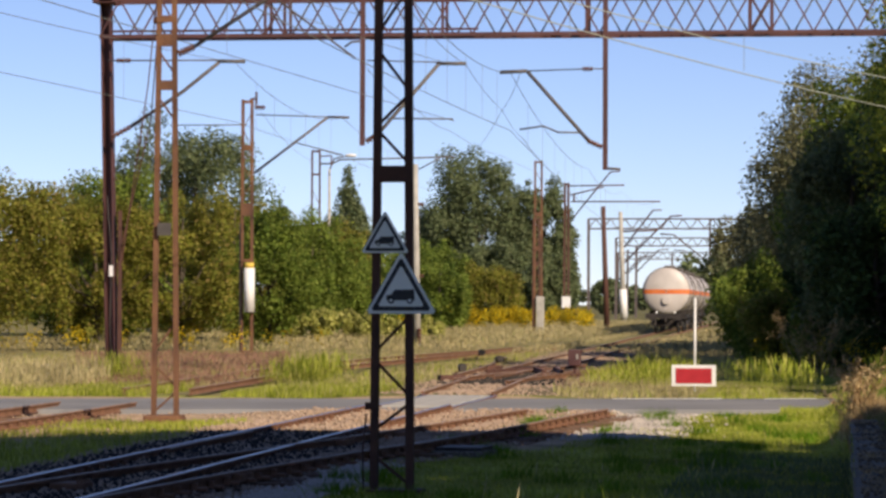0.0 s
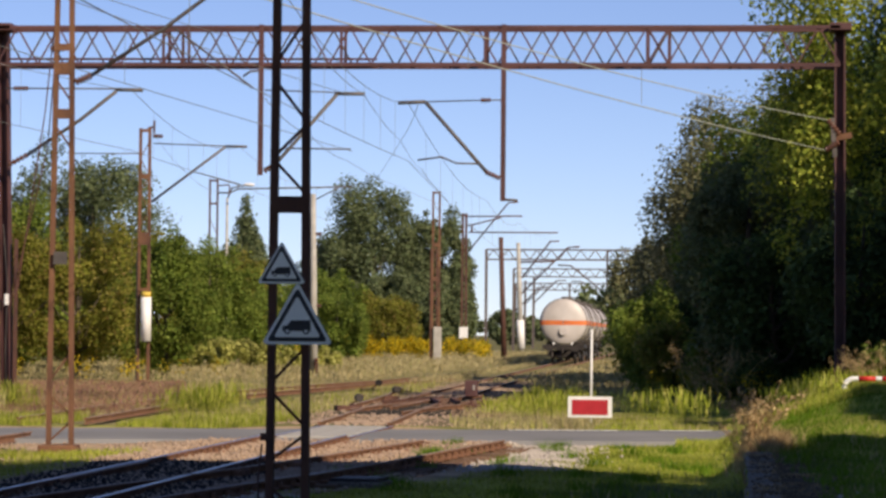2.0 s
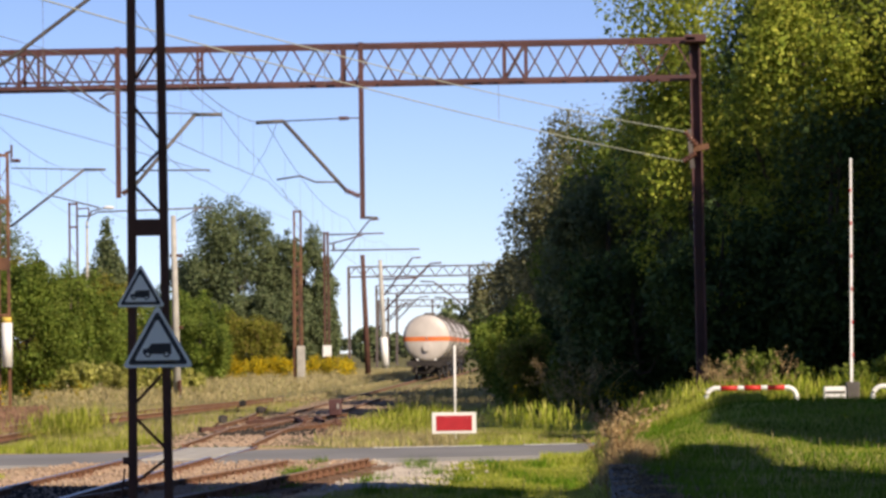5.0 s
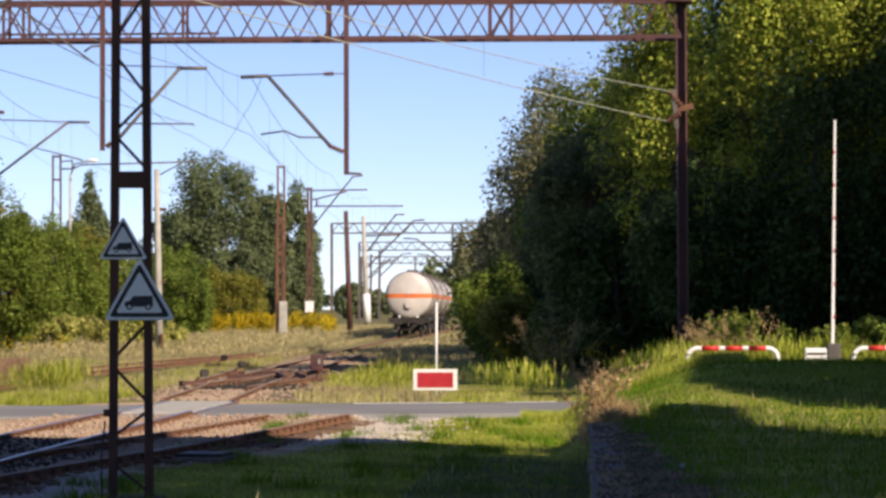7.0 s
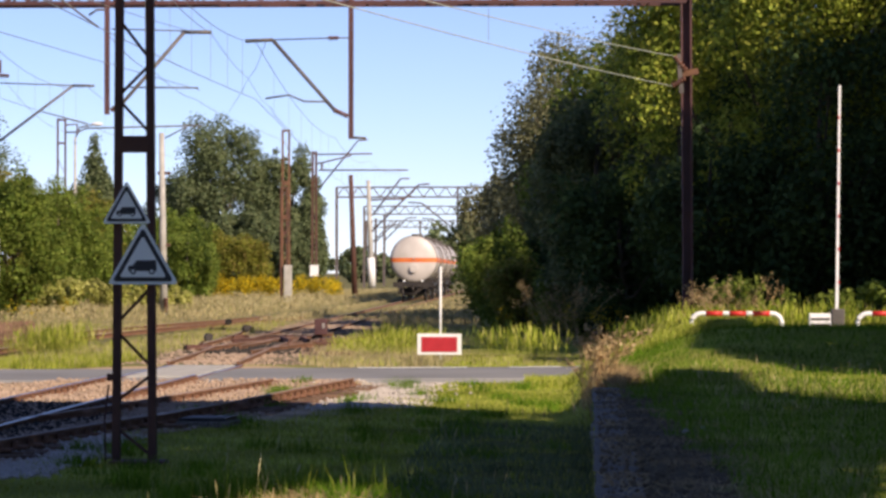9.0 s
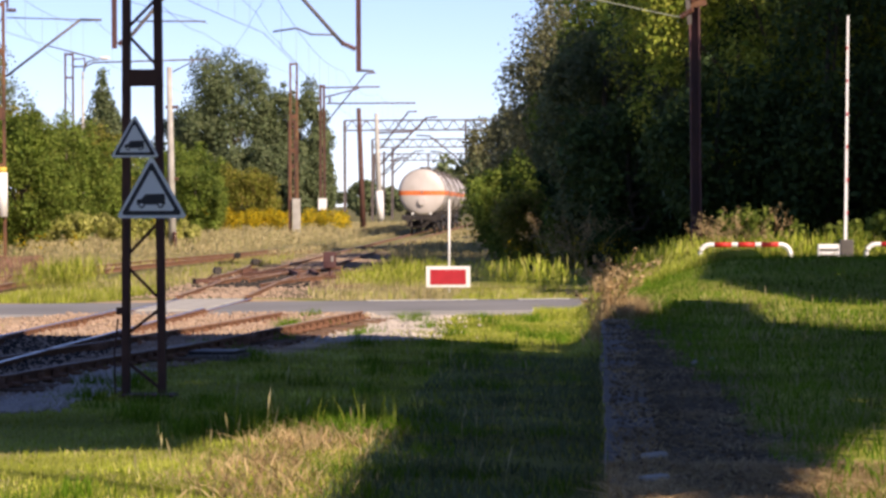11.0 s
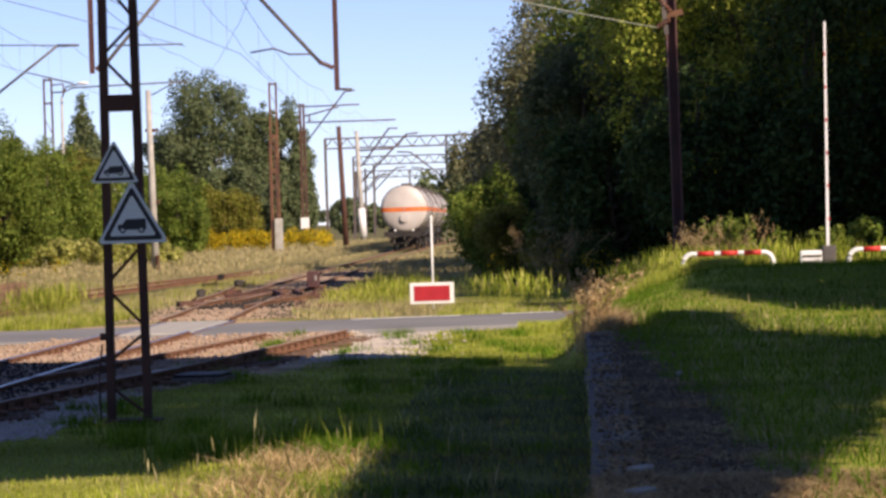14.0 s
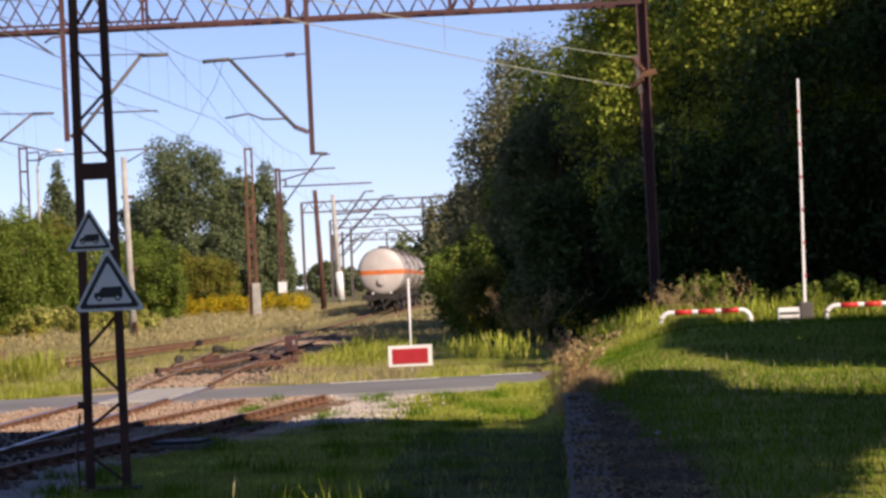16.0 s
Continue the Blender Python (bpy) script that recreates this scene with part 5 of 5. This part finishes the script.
# wood and thicket along the left side
k = 60
for x, y, h, r, m, n, size in ((-37.6, 182, 12.9, 5.4, LEAF_DARK, 9000, 0.38), (-43, 186, 10, 4.5, LEAF_DARK, 5000, 0.4),
                               (-35.5, 128, 8.6, 3.6, LEAF_OLIVE, 7000, 0.3), (-31.6, 132, 6.9, 2.8, LEAF_OLIVE, 6000, 0.28), (-28.3, 134, 6.7, 2.7, LEAF_OLIVE, 6000, 0.28),
                               (-25.6, 140, 6.6, 2.6, LEAF_GREEN, 6000, 0.28), (-34, 148, 8.2, 3.6, LEAF_GREEN, 6000, 0.32), (-29.5, 152, 7.6, 3.3, LEAF_OLIVE, 6000, 0.3),
                               (-30, 178, 7.2, 3.2, LEAF_GREEN, 5000, 0.34), (-34, 205, 8, 3.8, LEAF_OLIVE, 5000, 0.38), (-30, 196, 4.8, 3.0, LEAF_GREEN, 4000, 0.34),
                               (-38, 235, 7.5, 4, LEAF_OLIVE, 4500, 0.42), (-34, 250, 6.6, 3.4, LEAF_GREEN, 4500, 0.42), (-29.5, 232, 5, 3.0, LEAF_GREEN, 4000, 0.38),
                               (-44, 215, 9, 4.4, LEAF_GREEN, 4500, 0.42), (-39, 160, 9, 4, LEAF_OLIVE, 5000, 0.34), (-41, 132, 9, 4.2, LEAF_OLIVE, 5000, 0.3),
                               (-36, 280, 6.8, 4.2, LEAF_GREEN, 4000, 0.45), (-30.5, 275, 5.4, 3.4, LEAF_OLIVE, 4000, 0.42), (-43, 290, 8, 5, LEAF_GREEN, 4000, 0.5), (-50, 230, 9, 5, LEAF_GREEN, 4000, 0.5), (-47, 165, 8.5, 4.5, LEAF_OLIVE, 4000, 0.4), (-40, 112, 7.6, 3.4, LEAF_OLIVE, 4000, 0.3), (-50, 200, 6, 5, LEAF_GREEN, 3000, 0.5)):
    k += 1
    tree(x, y, h, r, m, "dense leafy tree at the edge of the yard" if h > 7 else "leafy bush in the thicket by the yard", int(n * 3.6), size * 0.56, 0.0, 130, k, clump=0.235, name="tree" if h > 6 else "shrub")
for x, y, h, r, sd in ((-38.3, 332, 17.4, 6.6, 91), (-31.6, 334, 15.2, 4.6, 92), (-43.2, 338, 13.0, 4.2, 93), (-35, 326, 9, 5, 94), (-29.5, 318, 7, 3.4, 95)):
    tree(x, y, h, r, LEAF_DARK, "tall dark broadleaf tree beyond the thicket", 30000, 0.33, 0.02, 130, sd, clump=0.27)
tree(-40.7, 260, 13.2, 4.2, LEAF_DARK, "dark spruce with drooping branches", 16000, 0.34, 0.05, 200, 97, conical=True, clump=0.34)
for x, y, h, r, sd in ((-60, 420, 7, 10, 101), (-52, 520, 6, 9, 102), (-44, 620, 6.5, 8, 103), (-70, 700, 8, 16, 104), (-35, 900, 9, 14, 105), (-15, 420, 9, 8, 106), (-90, 300, 10, 12, 107)):
    tree(x, y, h, r, LEAF_DARK, "far hazy clump of trees on the horizon", 2500, 1.0, 0.02, 40, sd, clump=0.4)

for k, x in enumerate(range(-190, -20, 17)):
    tree(x + 6 * math.sin(k * 2.1), 980 + 60 * math.sin(k), 6.5 + 2.5 * math.sin(k * 1.7), 11, LEAF_DARK, "distant row of trees on the horizon", 1200, 1.6, 0.0, 30, 200 + k, clump=0.5, ry=6)

# unseen trees beside the platform, added to throw shade across the grass
def shade_tree(x, y, h, r, sd, n=11000):
    tree(x, y, h, r, LEAF_GREEN, "unseen tree beside the crossing, added for shade", n, 0.34, 0.05, 110, sd, clump=0.5)


# Crown bounds follow the outline of the shade wanted on the ground
def near_bound(z):
    return np.interp(z, [0, 7.5, 7.9, 8.5, 8.9, 9.0, 9.4, 10.0, 11.0, 11.02, 12.2, 12.9, 14.1, 16, 23], [22, 20, 15.4, 11.9, 8.9, 7.5, 6.9, 5.9, 5.4, 17.7, 16.2, 13.6, 11.4, 8, 8])


def far_bound(z):
    return np.interp(z, [0, 6.6, 7.2, 7.8, 8.0, 8.7, 9.0, 9.4, 10.5, 10.9, 12.7, 13.5, 14.5, 16.3, 18.2, 20.5, 21.5, 23],
                     [30, 32.2, 33.5, 35.1, 40, 40.7, 36, 34.3, 34.3, 36.2, 36.4, 35.8, 34.2, 31.4, 29, 25.5, 22.9, 18])


def shade_tree_row(y0, y1, top, step, per_metre, near, far, seed):
    """Unseen close-set row for shade; merged crown fills two bounds that change with height."""
    g = np.random.default_rng(seed)
    n = int(per_metre * (y1 - y0) * top)
    y, z = g.uniform(y0, y1, n), g.uniform(0.4, top, n)
    edge = 0.12 * rumple(y, z, 0.6)
    ok = (y > near(z) + edge) & (y < far(z) + edge)
    y, z = y[ok], z[ok]
    n = len(y)
    lean = g.uniform(-0.9, 0.9, n)
    c = np.stack([10 + lean, y + lean * to_sun.y / to_sun.x, z + lean * to_sun.z / to_sun.x], -1)
    which = np.floor((y - y0) / step).astype(int)
    for k in range(int((y1 - y0) / step) + 1):
        own = c[which == k]
        if len(own) < 40:
            continue
        yc, zt = float(own[:, 1].mean()), float(own[:, 2].max())
        t = thing("tree", "unseen tree in a close row, shaped for shade", "tree", "trees", at=(10, yc, 0.3))
        bm = bmesh.new()
        tube(bm, [(0, 0, -0.4), (0.05, 0.05, zt * 0.4), (-0.05, 0, zt * 0.9)], 0.07, 8, 0.02)
        for q in own[::max(1, len(own) // 9)]:
            tube(bm, [(0, 0, (q[2] - 0.3) * 0.7), (q[0] - 10, q[1] - yc, q[2] - 0.3)], 0.018, 5, 0.008)
        part("trunk", bm, BARK, t)
        leaves("crown", own - np.array([10, yc, 0.3]), np.full(len(own), 0.12), len(own), 0.4, LEAF_GREEN, t, seed + k)


shade_tree_row(4.6, 42, 23, 3.4, 190, near_bound, far_bound, 300)
shade_tree_row(40, 62, 8.6, 3.4, 150, lambda z: np.interp(z, [0, 5.9, 6.8, 7.8, 8.4, 8.6], [41.6, 41.6, 41.2, 42.8, 44.8, 62]), lambda z: 61.5 + 0 * z, 330)
for y0, y1, sd in ((62.5, 65.4, 350), (67.4, 77, 360)):
    shade_tree_row(y0, y1, 10.8, 3.4, 170, lambda z: np.where((z > 8.9) & (z < 10.6), 60, 999), lambda z: 78 + 0 * z, sd)
# unseen trees added to shade the wood's front, the column and the verge
for a in ((10, 6.4, 8.2, 2.0, 119), (13.3, 80.2, 15.4, 3.2, 117), (11.9, 83.2, 13.2, 2.1, 135), (16.8, 75.5, 18.4, 3.8, 126), (13.8, 73.6, 16.2, 2.8, 129), (13.0, 77.0, 10.5, 2.4, 131), (16.0, 71.0, 17.0, 3.2, 132),
          (22, 82, 18, 5, 120), (12.6, 86, 13.0, 2.4, 133), (14, 90.5, 14.0, 2.6, 134)):
    shade_tree(*a)


# unseen trees on both sides of the platform, added to cut the skylight
for k, (x, y) in enumerate(((-17, -14), (-18, -7), (-16.5, -1), (-18, 5), (-17, 11), (-19, 17), (26, 2), (27, 9), (25, 16), (28, 23), (26, 30))):
    tree(x, y, 17 + 2 * math.sin(k * 1.9), 4.2, LEAF_DARK, "unseen tall tree near the platform, added to cut skylight", 4500, 0.8, 0.03, 60, 400 + k, clump=0.4)


# ---- grass and weeds ----
def blades(name, n, place, height, width, material, label, lean=0.35, seed=1, plume=False):
    """Upright tapered blades rooted on the land."""
    g = np.random.default_rng(seed)
    x, y = place(g, n)
    n = len(x)
    z = np.where((x > 0.05) & (x < 0.42) & (y < 43), 0.55, land(x, y) - 0.02)
    h = g.uniform(height[0], height[1], n) * (0.75 + 0.25 * rumple(x, y, 0.9))
    a, b = g.uniform(0, 6.28, n), g.uniform(0, 6.28, n)
    w = width * g.uniform(0.6, 1.4, n)
    dx, dy = np.cos(a) * w / 2, np.sin(a) * w / 2
    lx, ly = np.cos(b) * h * lean * g.random(n), np.sin(b) * h * lean * g.random(n)
    if plume:
        prof = ((0.0, 0.12), (0.6, 0.1), (0.82, 1.0), (1.0, 0.1))
    else:
        prof = ((0.0, 1.0), (0.55, 0.75), (1.0, 0.05))
    rows = []
    for s, k in prof:
        for e in (-1, 1):
            rows.append(np.stack([x + e * dx * k + lx * s * s, y + e * dy * k + ly * s * s, z + h * s], -1))
    v = np.stack(rows, 1)
    m = 2 * len(prof)
    f = np.array([(2 * i, 2 * i + 1, 2 * i + 3, 2 * i + 2) for i in range(len(prof) - 1)])
    ob = raw_mesh(name, v.reshape(-1, 3), (f[None] + (np.arange(n) * m)[:, None, None]).reshape(-1, 4), material)
    return tagged(ob, label, "grass", kind="stuff")


def patch(x0, x1, y0, y1, keep=None):
    def place(g, n):
        x, y = g.uniform(x0, x1, n), g.uniform(y0, y1, n)
        if keep is None:
            return x, y
        k = keep(x, y)
        return x[k], y[k]
    return place


def east_of_track(x, y):
    edge = np.where(y < 44, -6.3 + 0.02 * (y - 30), np.interp(y, [44, 50, 56, 61], [-5.0, -3.6, -3.0, -2.6]))
    foot = (x > -1.6 + 0.5 * rumple(x, y, 1.3)) & (y < 43) & (rumple(x * 3, y * 3, 0.37) > 0.15)
    return (x > edge + 0.35 * rumple(x, y, 1.1)) & (x < 0.06) & ~foot


def off_track(x, y):
    return (np.abs(x - np.interp(y, [p[1] for p in MAIN], [p[0] for p in MAIN])) > 1.9 + 0.4 * rumple(x, y, 2)) & (np.abs(x + 14.6) > 0.9)


def beside_platform(x, y):
    return (x > np.where(y < 43.4, np.interp(y, [17, 26, 36, 43], [1.15, 1.0, 0.68, 0.45]) + 0.22 * rumple(x, y, 0.8), 0.1)) & (np.abs(y - road_mid(x)) > 3.8)


blades("grass", 90000, patch(-7.5, 0.06, 16, 61.5, east_of_track), (0.03, 0.11), 0.014, GRASS_GREEN, "short green grass beside the platform", seed=2)
blades("grass", 62000, patch(0.3, 9, 15, 64, beside_platform), (0.05, 0.16), 0.012, GRASS_LUSH, "lush long grass beside the platform", seed=3, lean=1.1)
blades("grass", 26000, patch(0.3, 9, 15, 64, lambda x, y: beside_platform(x, y) & (rumple(x, y, 0.55) > 0.05)), (0.12, 0.3), 0.01, GRASS_LUSH, "long leaning grass in uneven swathes", seed=51, lean=1.2)
blades("grass", 5000, patch(0.5, 9, 15, 46, lambda x, y: beside_platform(x, y) & (rumple(x, y, 0.7) < 0.0)), (0.08, 0.24), 0.009, GRASS_STRAW, "withered blades among the long grass", seed=52, lean=1.4)
blades("grass", 3200, patch(1.6, 9, 36, 52, lambda x, y: rumple(x, y, 1.6) > 0.0), (0.1, 0.25), 0.012, GRASS_STRAW, "dry straw-coloured grass beside the platform", seed=4, lean=0.6)
blades("grass", 16000, patch(-1.2, 3, 58, 61.4), (0.1, 0.3), 0.012, GRASS_GREEN, "short grass at the road edge", seed=5)
# Low weeds at the platform foot, coloured dark partly for its shade
blades("weeds", 9000, patch(-2.0, 0.04, 17, 44, lambda x, y: rumple(x, y, 0.6) > -0.4), (0.04, 0.2), 0.02, LEAF_DARK, "dark low weeds along the foot of the platform", seed=65, lean=0.9)


def tufts(spots, spread):
    def place(g, n):
        k = g.integers(0, len(spots), n)
        c = np.array(spots)[k]
        return c[:, 0] + g.normal(0, spread, n), c[:, 1] + g.normal(0, spread * 1.5, n)
    return place


g0 = np.random.default_rng(77)
spots = [(float(g0.uniform(-6, -0.3)), float(g0.uniform(18, 60))) for _ in range(90)]
blades("grass_tuft", 9000, tufts(spots, 0.13), (0.1, 0.28), 0.012, GRASS_LUSH, "longer green tufts in the short grass", seed=41, lean=0.8)
spots = [(float(g0.uniform(-3.9, -1.7)), float(g0.uniform(28.5, 30.5))) for _ in range(22)]
blades("grass_tuft", 2600, tufts(spots, 0.14), (0.1, 0.3), 0.012, GRASS_LUSH, "bright green tufts at the edge of the shade", seed=42, lean=0.8)
stones("track_stones", 9000, lambda g, n: (np.interp(y_ := g.uniform(69, 135, n), [p[1] for p in MAIN], [p[0] for p in MAIN]) + g.normal(0, 0.9, n), y_), (0.02, 0.05), STONE, "brown ballast stones beyond the road")
stones("rubble", 1500, lambda g, n: (g.uniform(0.1, 1.1, n), g.uniform(14, 42, n)), (0.008, 0.028), DIRT, "dark grit and rubble on the platform")
blades("tall_grass", 160, patch(-3.6, -1.8, 28.5, 32.5), (0.25, 0.6), 0.012, GRASS_GREEN, "tall seeding grass stalks", seed=6, lean=0.5)
blades("tall_grass", 120, patch(-3.6, -0.5, 22, 46), (0.3, 0.65), 0.016, GRASS_STRAW, "pale seed heads on thin stalks", seed=7, plume=True)
blades("dry_grass", 1700, tufts([(-2.7, 28), (-2.6, 24.4), (-2.75, 26), (-2.45, 27.2), (-2.3, 28.4), (-2.5, 23)], 0.26), (0.05, 0.26), 0.013, DRY_WEED, "dry straw lying in the grass", seed=8, lean=2.4)
blades("dry_grass", 11000, patch(0.1, 1.5, 15, 42, lambda x, y: rumple(x, y, 0.8) > -0.2 + 0.02 * (y - 18)), (0.025, 0.07), 0.012, DRY_WEED, "dry straw on the platform", seed=9, lean=6.0)
blades("grass", 60000, patch(-30, -3.6, 69.5, 125, off_track), (0.08, 0.34), 0.016, GRASS_STRAW, "dry straw-coloured yard grass", seed=10)
blades("grass", 40000, patch(-30, -4, 69, 125, lambda x, y: (rumple(x, y, 3.1) > 0.1) & off_track(x, y)), (0.1, 0.4), 0.016, GRASS_GREEN, "green patches of yard grass", seed=11)
blades("seed_grass", 60000, patch(-29, -13, 77, 120, lambda x, y: (rumple(x, y, 3.7) < 0.5) & (x / y < -0.176) & (x / y > -0.246) & off_track(x, y)), (0.15, 0.4), 0.022, GRASS_RUSSET, "russet seeding grass over the old sidings", seed=12, plume=True)
blades("grass", 26000, patch(-22, -9.6, 68.6, 75, lambda x, y: (np.abs(y - road_mid(x)) > 3.9) & (rumple(x, y, 1.3) > -0.5) & off_track(x, y)), (0.08, 0.34), 0.014, GRASS_GREEN, "green verge grass along the road", seed=61)
blades("grass", 14000, patch(-27, -18, 70, 84, lambda x, y: x / y < -0.235), (0.3, 0.9), 0.02, GRASS_STRAW, "tall yellowing grass by the road", seed=62, plume=True)
blades("grass", 22000, patch(-17.5, -9.9, 34, 53, lambda x, y: (np.abs(x + 14.2) > 0.9) & (rumple(x, y, 1.4) > -0.45 + 0.06 * np.clip(y - 46, 0, 9))), (0.05, 0.2), 0.014, GRASS_GREEN, "grass between the siding and the main track", seed=63)
blades("seed_grass", 60000, patch(-40, -15.2, 125, 330), (0.2, 0.7), 0.04, GRASS_STRAW, "pale dry seeding grass along the line", seed=13, plume=True)
blades("seed_grass", 5000, patch(-10.5, -4.5, 128, 200), (0.1, 0.3), 0.07, GRASS_STRAW, "pale dry grass beside the track", seed=14, plume=True)
blades("seed_grass", 34000, patch(-15.5, -3.5, 126, 235, off_track), (0.12, 0.45), 0.05, GRASS_STRAW, "pale dry grass on both sides of the track", seed=64, plume=True)
blades("weeds", 450, patch(-3.6, -0.9, 77.5, 92, lambda x, y: np.abs(x + 3.5) + (y - 77) * 0.3 > 0.9), (0.3, 0.9), 0.022, LEAF_GREEN, "tall green weeds behind the red board", seed=15, plume=True)
blades("weeds", 4000, patch(-6, 0.6, 69.4, 80), (0.08, 0.3), 0.012, GRASS_STRAW, "dry stalks in the road verge", seed=44)
blades("weeds", 550, tufts([(-2.3, 76.8), (-1.8, 77), (-1.4, 77.2), (-1.0, 77.6), (-5.0, 82), (-4.6, 83), (-5.2, 83.5)], 0.2), (0.5, 1.2), 0.03, GRASS_GREEN, "tall seeding weeds behind the red board", seed=45, plume=True)
blades("weeds", 12000, patch(-3.2, 0.6, 69.4, 78), (0.05, 0.2), 0.014, GRASS_GREEN, "green verge grass at the red board", seed=16)
blades("weeds", 3500, patch(-6.6, -4.4, 80, 100), (0.2, 0.6), 0.02, GRASS_GREEN, "green weeds beside the track", seed=17, plume=True)
blades("weeds", 5000, patch(0.6, 10, 72.5, 79), (0.3, 1.0), 0.028, GRASS_GREEN, "weedy growth behind the guard rail", seed=18, plume=True)
blades("weeds", 5000, patch(-12.9, -10.2, 48, 54, lambda x, y: rumple(x, y, 0.8) > -0.05), (0.05, 0.2), 0.016, GRASS_GREEN, "grass tuft round a mast foot", seed=20)
blades("weeds", 2200, tufts([(-13.5, 78), (-13.0, 78.6), (-14.1, 79.4), (-13.4, 80.2), (-18.5, 80)], 0.35), (0.35, 1.15), 0.02, GRASS_GREEN, "bushy green weeds at the road side", seed=21, plume=True)
def goldenrod(spots, h, n, size, seed, label):
    """Flowering clumps: small bright heads above green stems."""
    g = np.random.default_rng(seed)
    c = np.array([(x, y, h * g.uniform(0.5, 0.9)) for x, y in spots])
    ob = leaves("goldenrod", c, g.uniform(0.45, 0.95, len(c)) * h * 0.5, n, size, GOLDENROD, None, seed)
    tagged(ob, label, "flowers", kind="stuff")


gg = random.Random(5)
goldenrod([(gg.uniform(-33.5, -27), gg.uniform(236, 246)) for _ in range(26)] + [(gg.uniform(-27, -19.6), gg.uniform(238, 250)) for _ in range(44)], 1.5, 14000, 0.16, 22, "yellow goldenrod in full bloom")
goldenrod([(gg.uniform(-35, -20), gg.uniform(114, 123)) for _ in range(22)], 1.0, 1000, 0.1, 23, "sparse goldenrod under the thicket")
goldenrod([(gg.uniform(-2.6, 1.8), gg.uniform(93, 98)) for _ in range(12)], 1.0, 350, 0.08, 24, "scattered goldenrod at the wood's edge")


def withered(name, spots, h, stems, spread, head, seed, label, n=1400):
    """Arching dry stems with small crumpled seed heads along their upper ends."""
    g = np.random.default_rng(seed)
    bm = bmesh.new()
    heads = []
    for _ in range(stems):
        x, y = spots[int(g.integers(len(spots)))]
        x, y = x + g.normal(0, spread), y + g.normal(0, spread * 1.5)
        z = 0.5 if (x > 0.05 and y < 43.4) else float(land(x, y))
        a, k, hh = g.uniform(0, 6.28), g.uniform(0.15, 0.75), h * g.uniform(0.55, 1.1)
        pts = [(x + math.cos(a) * hh * k * u ** 2, y + math.sin(a) * hh * k * u ** 2, z + hh * (u - 0.35 * k * u ** 3)) for u in (0, 0.3, 0.55, 0.8, 1.0)]
        tube(bm, pts, 0.008, 4, 0.003)
        heads += [pts[3], pts[4], tuple(0.5 * (np.array(pts[3]) + np.array(pts[4])))]
    ob = part(name, bm, DRY_WEED)
    tagged(ob, label, "weeds", kind="stuff")
    hd = leaves("seed_heads", np.array(heads), np.full(len(heads), head), n, 0.045, DRY_WEED, None, seed)
    tagged(hd, label, "weeds", kind="stuff")


withered("withered_weeds", [(0.12, 45.4), (0.2, 45.1), (0.28, 45.3), (0.02, 45.9)], 0.95, 80, 0.11, 0.05, 25, "withered arching weeds at the platform end")
withered("dock", [(2.6, 75), (3.3, 75.6), (3.6, 75.2), (4.3, 75.8), (2.9, 75.5)], 1.35, 60, 0.2, 0.09, 26, "brown withered dock with seed heads", 1300)
withered("withered_weeds", [(-0.8, 92), (-0.4, 93), (-1.2, 94)], 1.9, 40, 0.3, 0.16, 27, "tan withered stalks at the wood's edge", 1500)
blades("weeds", 900, lambda g, n: (g.normal(0.2, 0.12, n), g.normal(45.5, 0.45, n)), (0.1, 0.4), 0.03, GRASS_STRAW, "yellowing leaves among the withered stems", seed=28, lean=1.2)
blades("dry_grass", 7000, patch(-5.2, -1.3, 19, 27.5, lambda x, y: rumple(x, y, 0.7) > -0.1), (0.03, 0.1), 0.01, GRASS_STRAW, "bleached blades in the sunlit grass", seed=54, lean=1.6)
blades("dry_grass", 3600, patch(0.25, 1.8, 16, 31, lambda x, y: rumple(x, y, 0.5) > -0.1 + 0.03 * (y - 20)), (0.03, 0.08), 0.013, DRY_WEED, "long pale straw lying on the platform", seed=53, lean=8.0)
blades("dry_grass", 16000, patch(0.06, 2.1, 15, 19), (0.025, 0.08), 0.012, DRY_WEED, "pale straw strewn over the platform", seed=43, lean=6.0)
blades("dry_grass", 4000, lambda g, n: (g.normal(0.38, 0.14, n), g.normal(45.2, 0.6, n)), (0.12, 0.4), 0.012, DRY_WEED, "dry straw heap at the platform end", seed=26, lean=2.0)
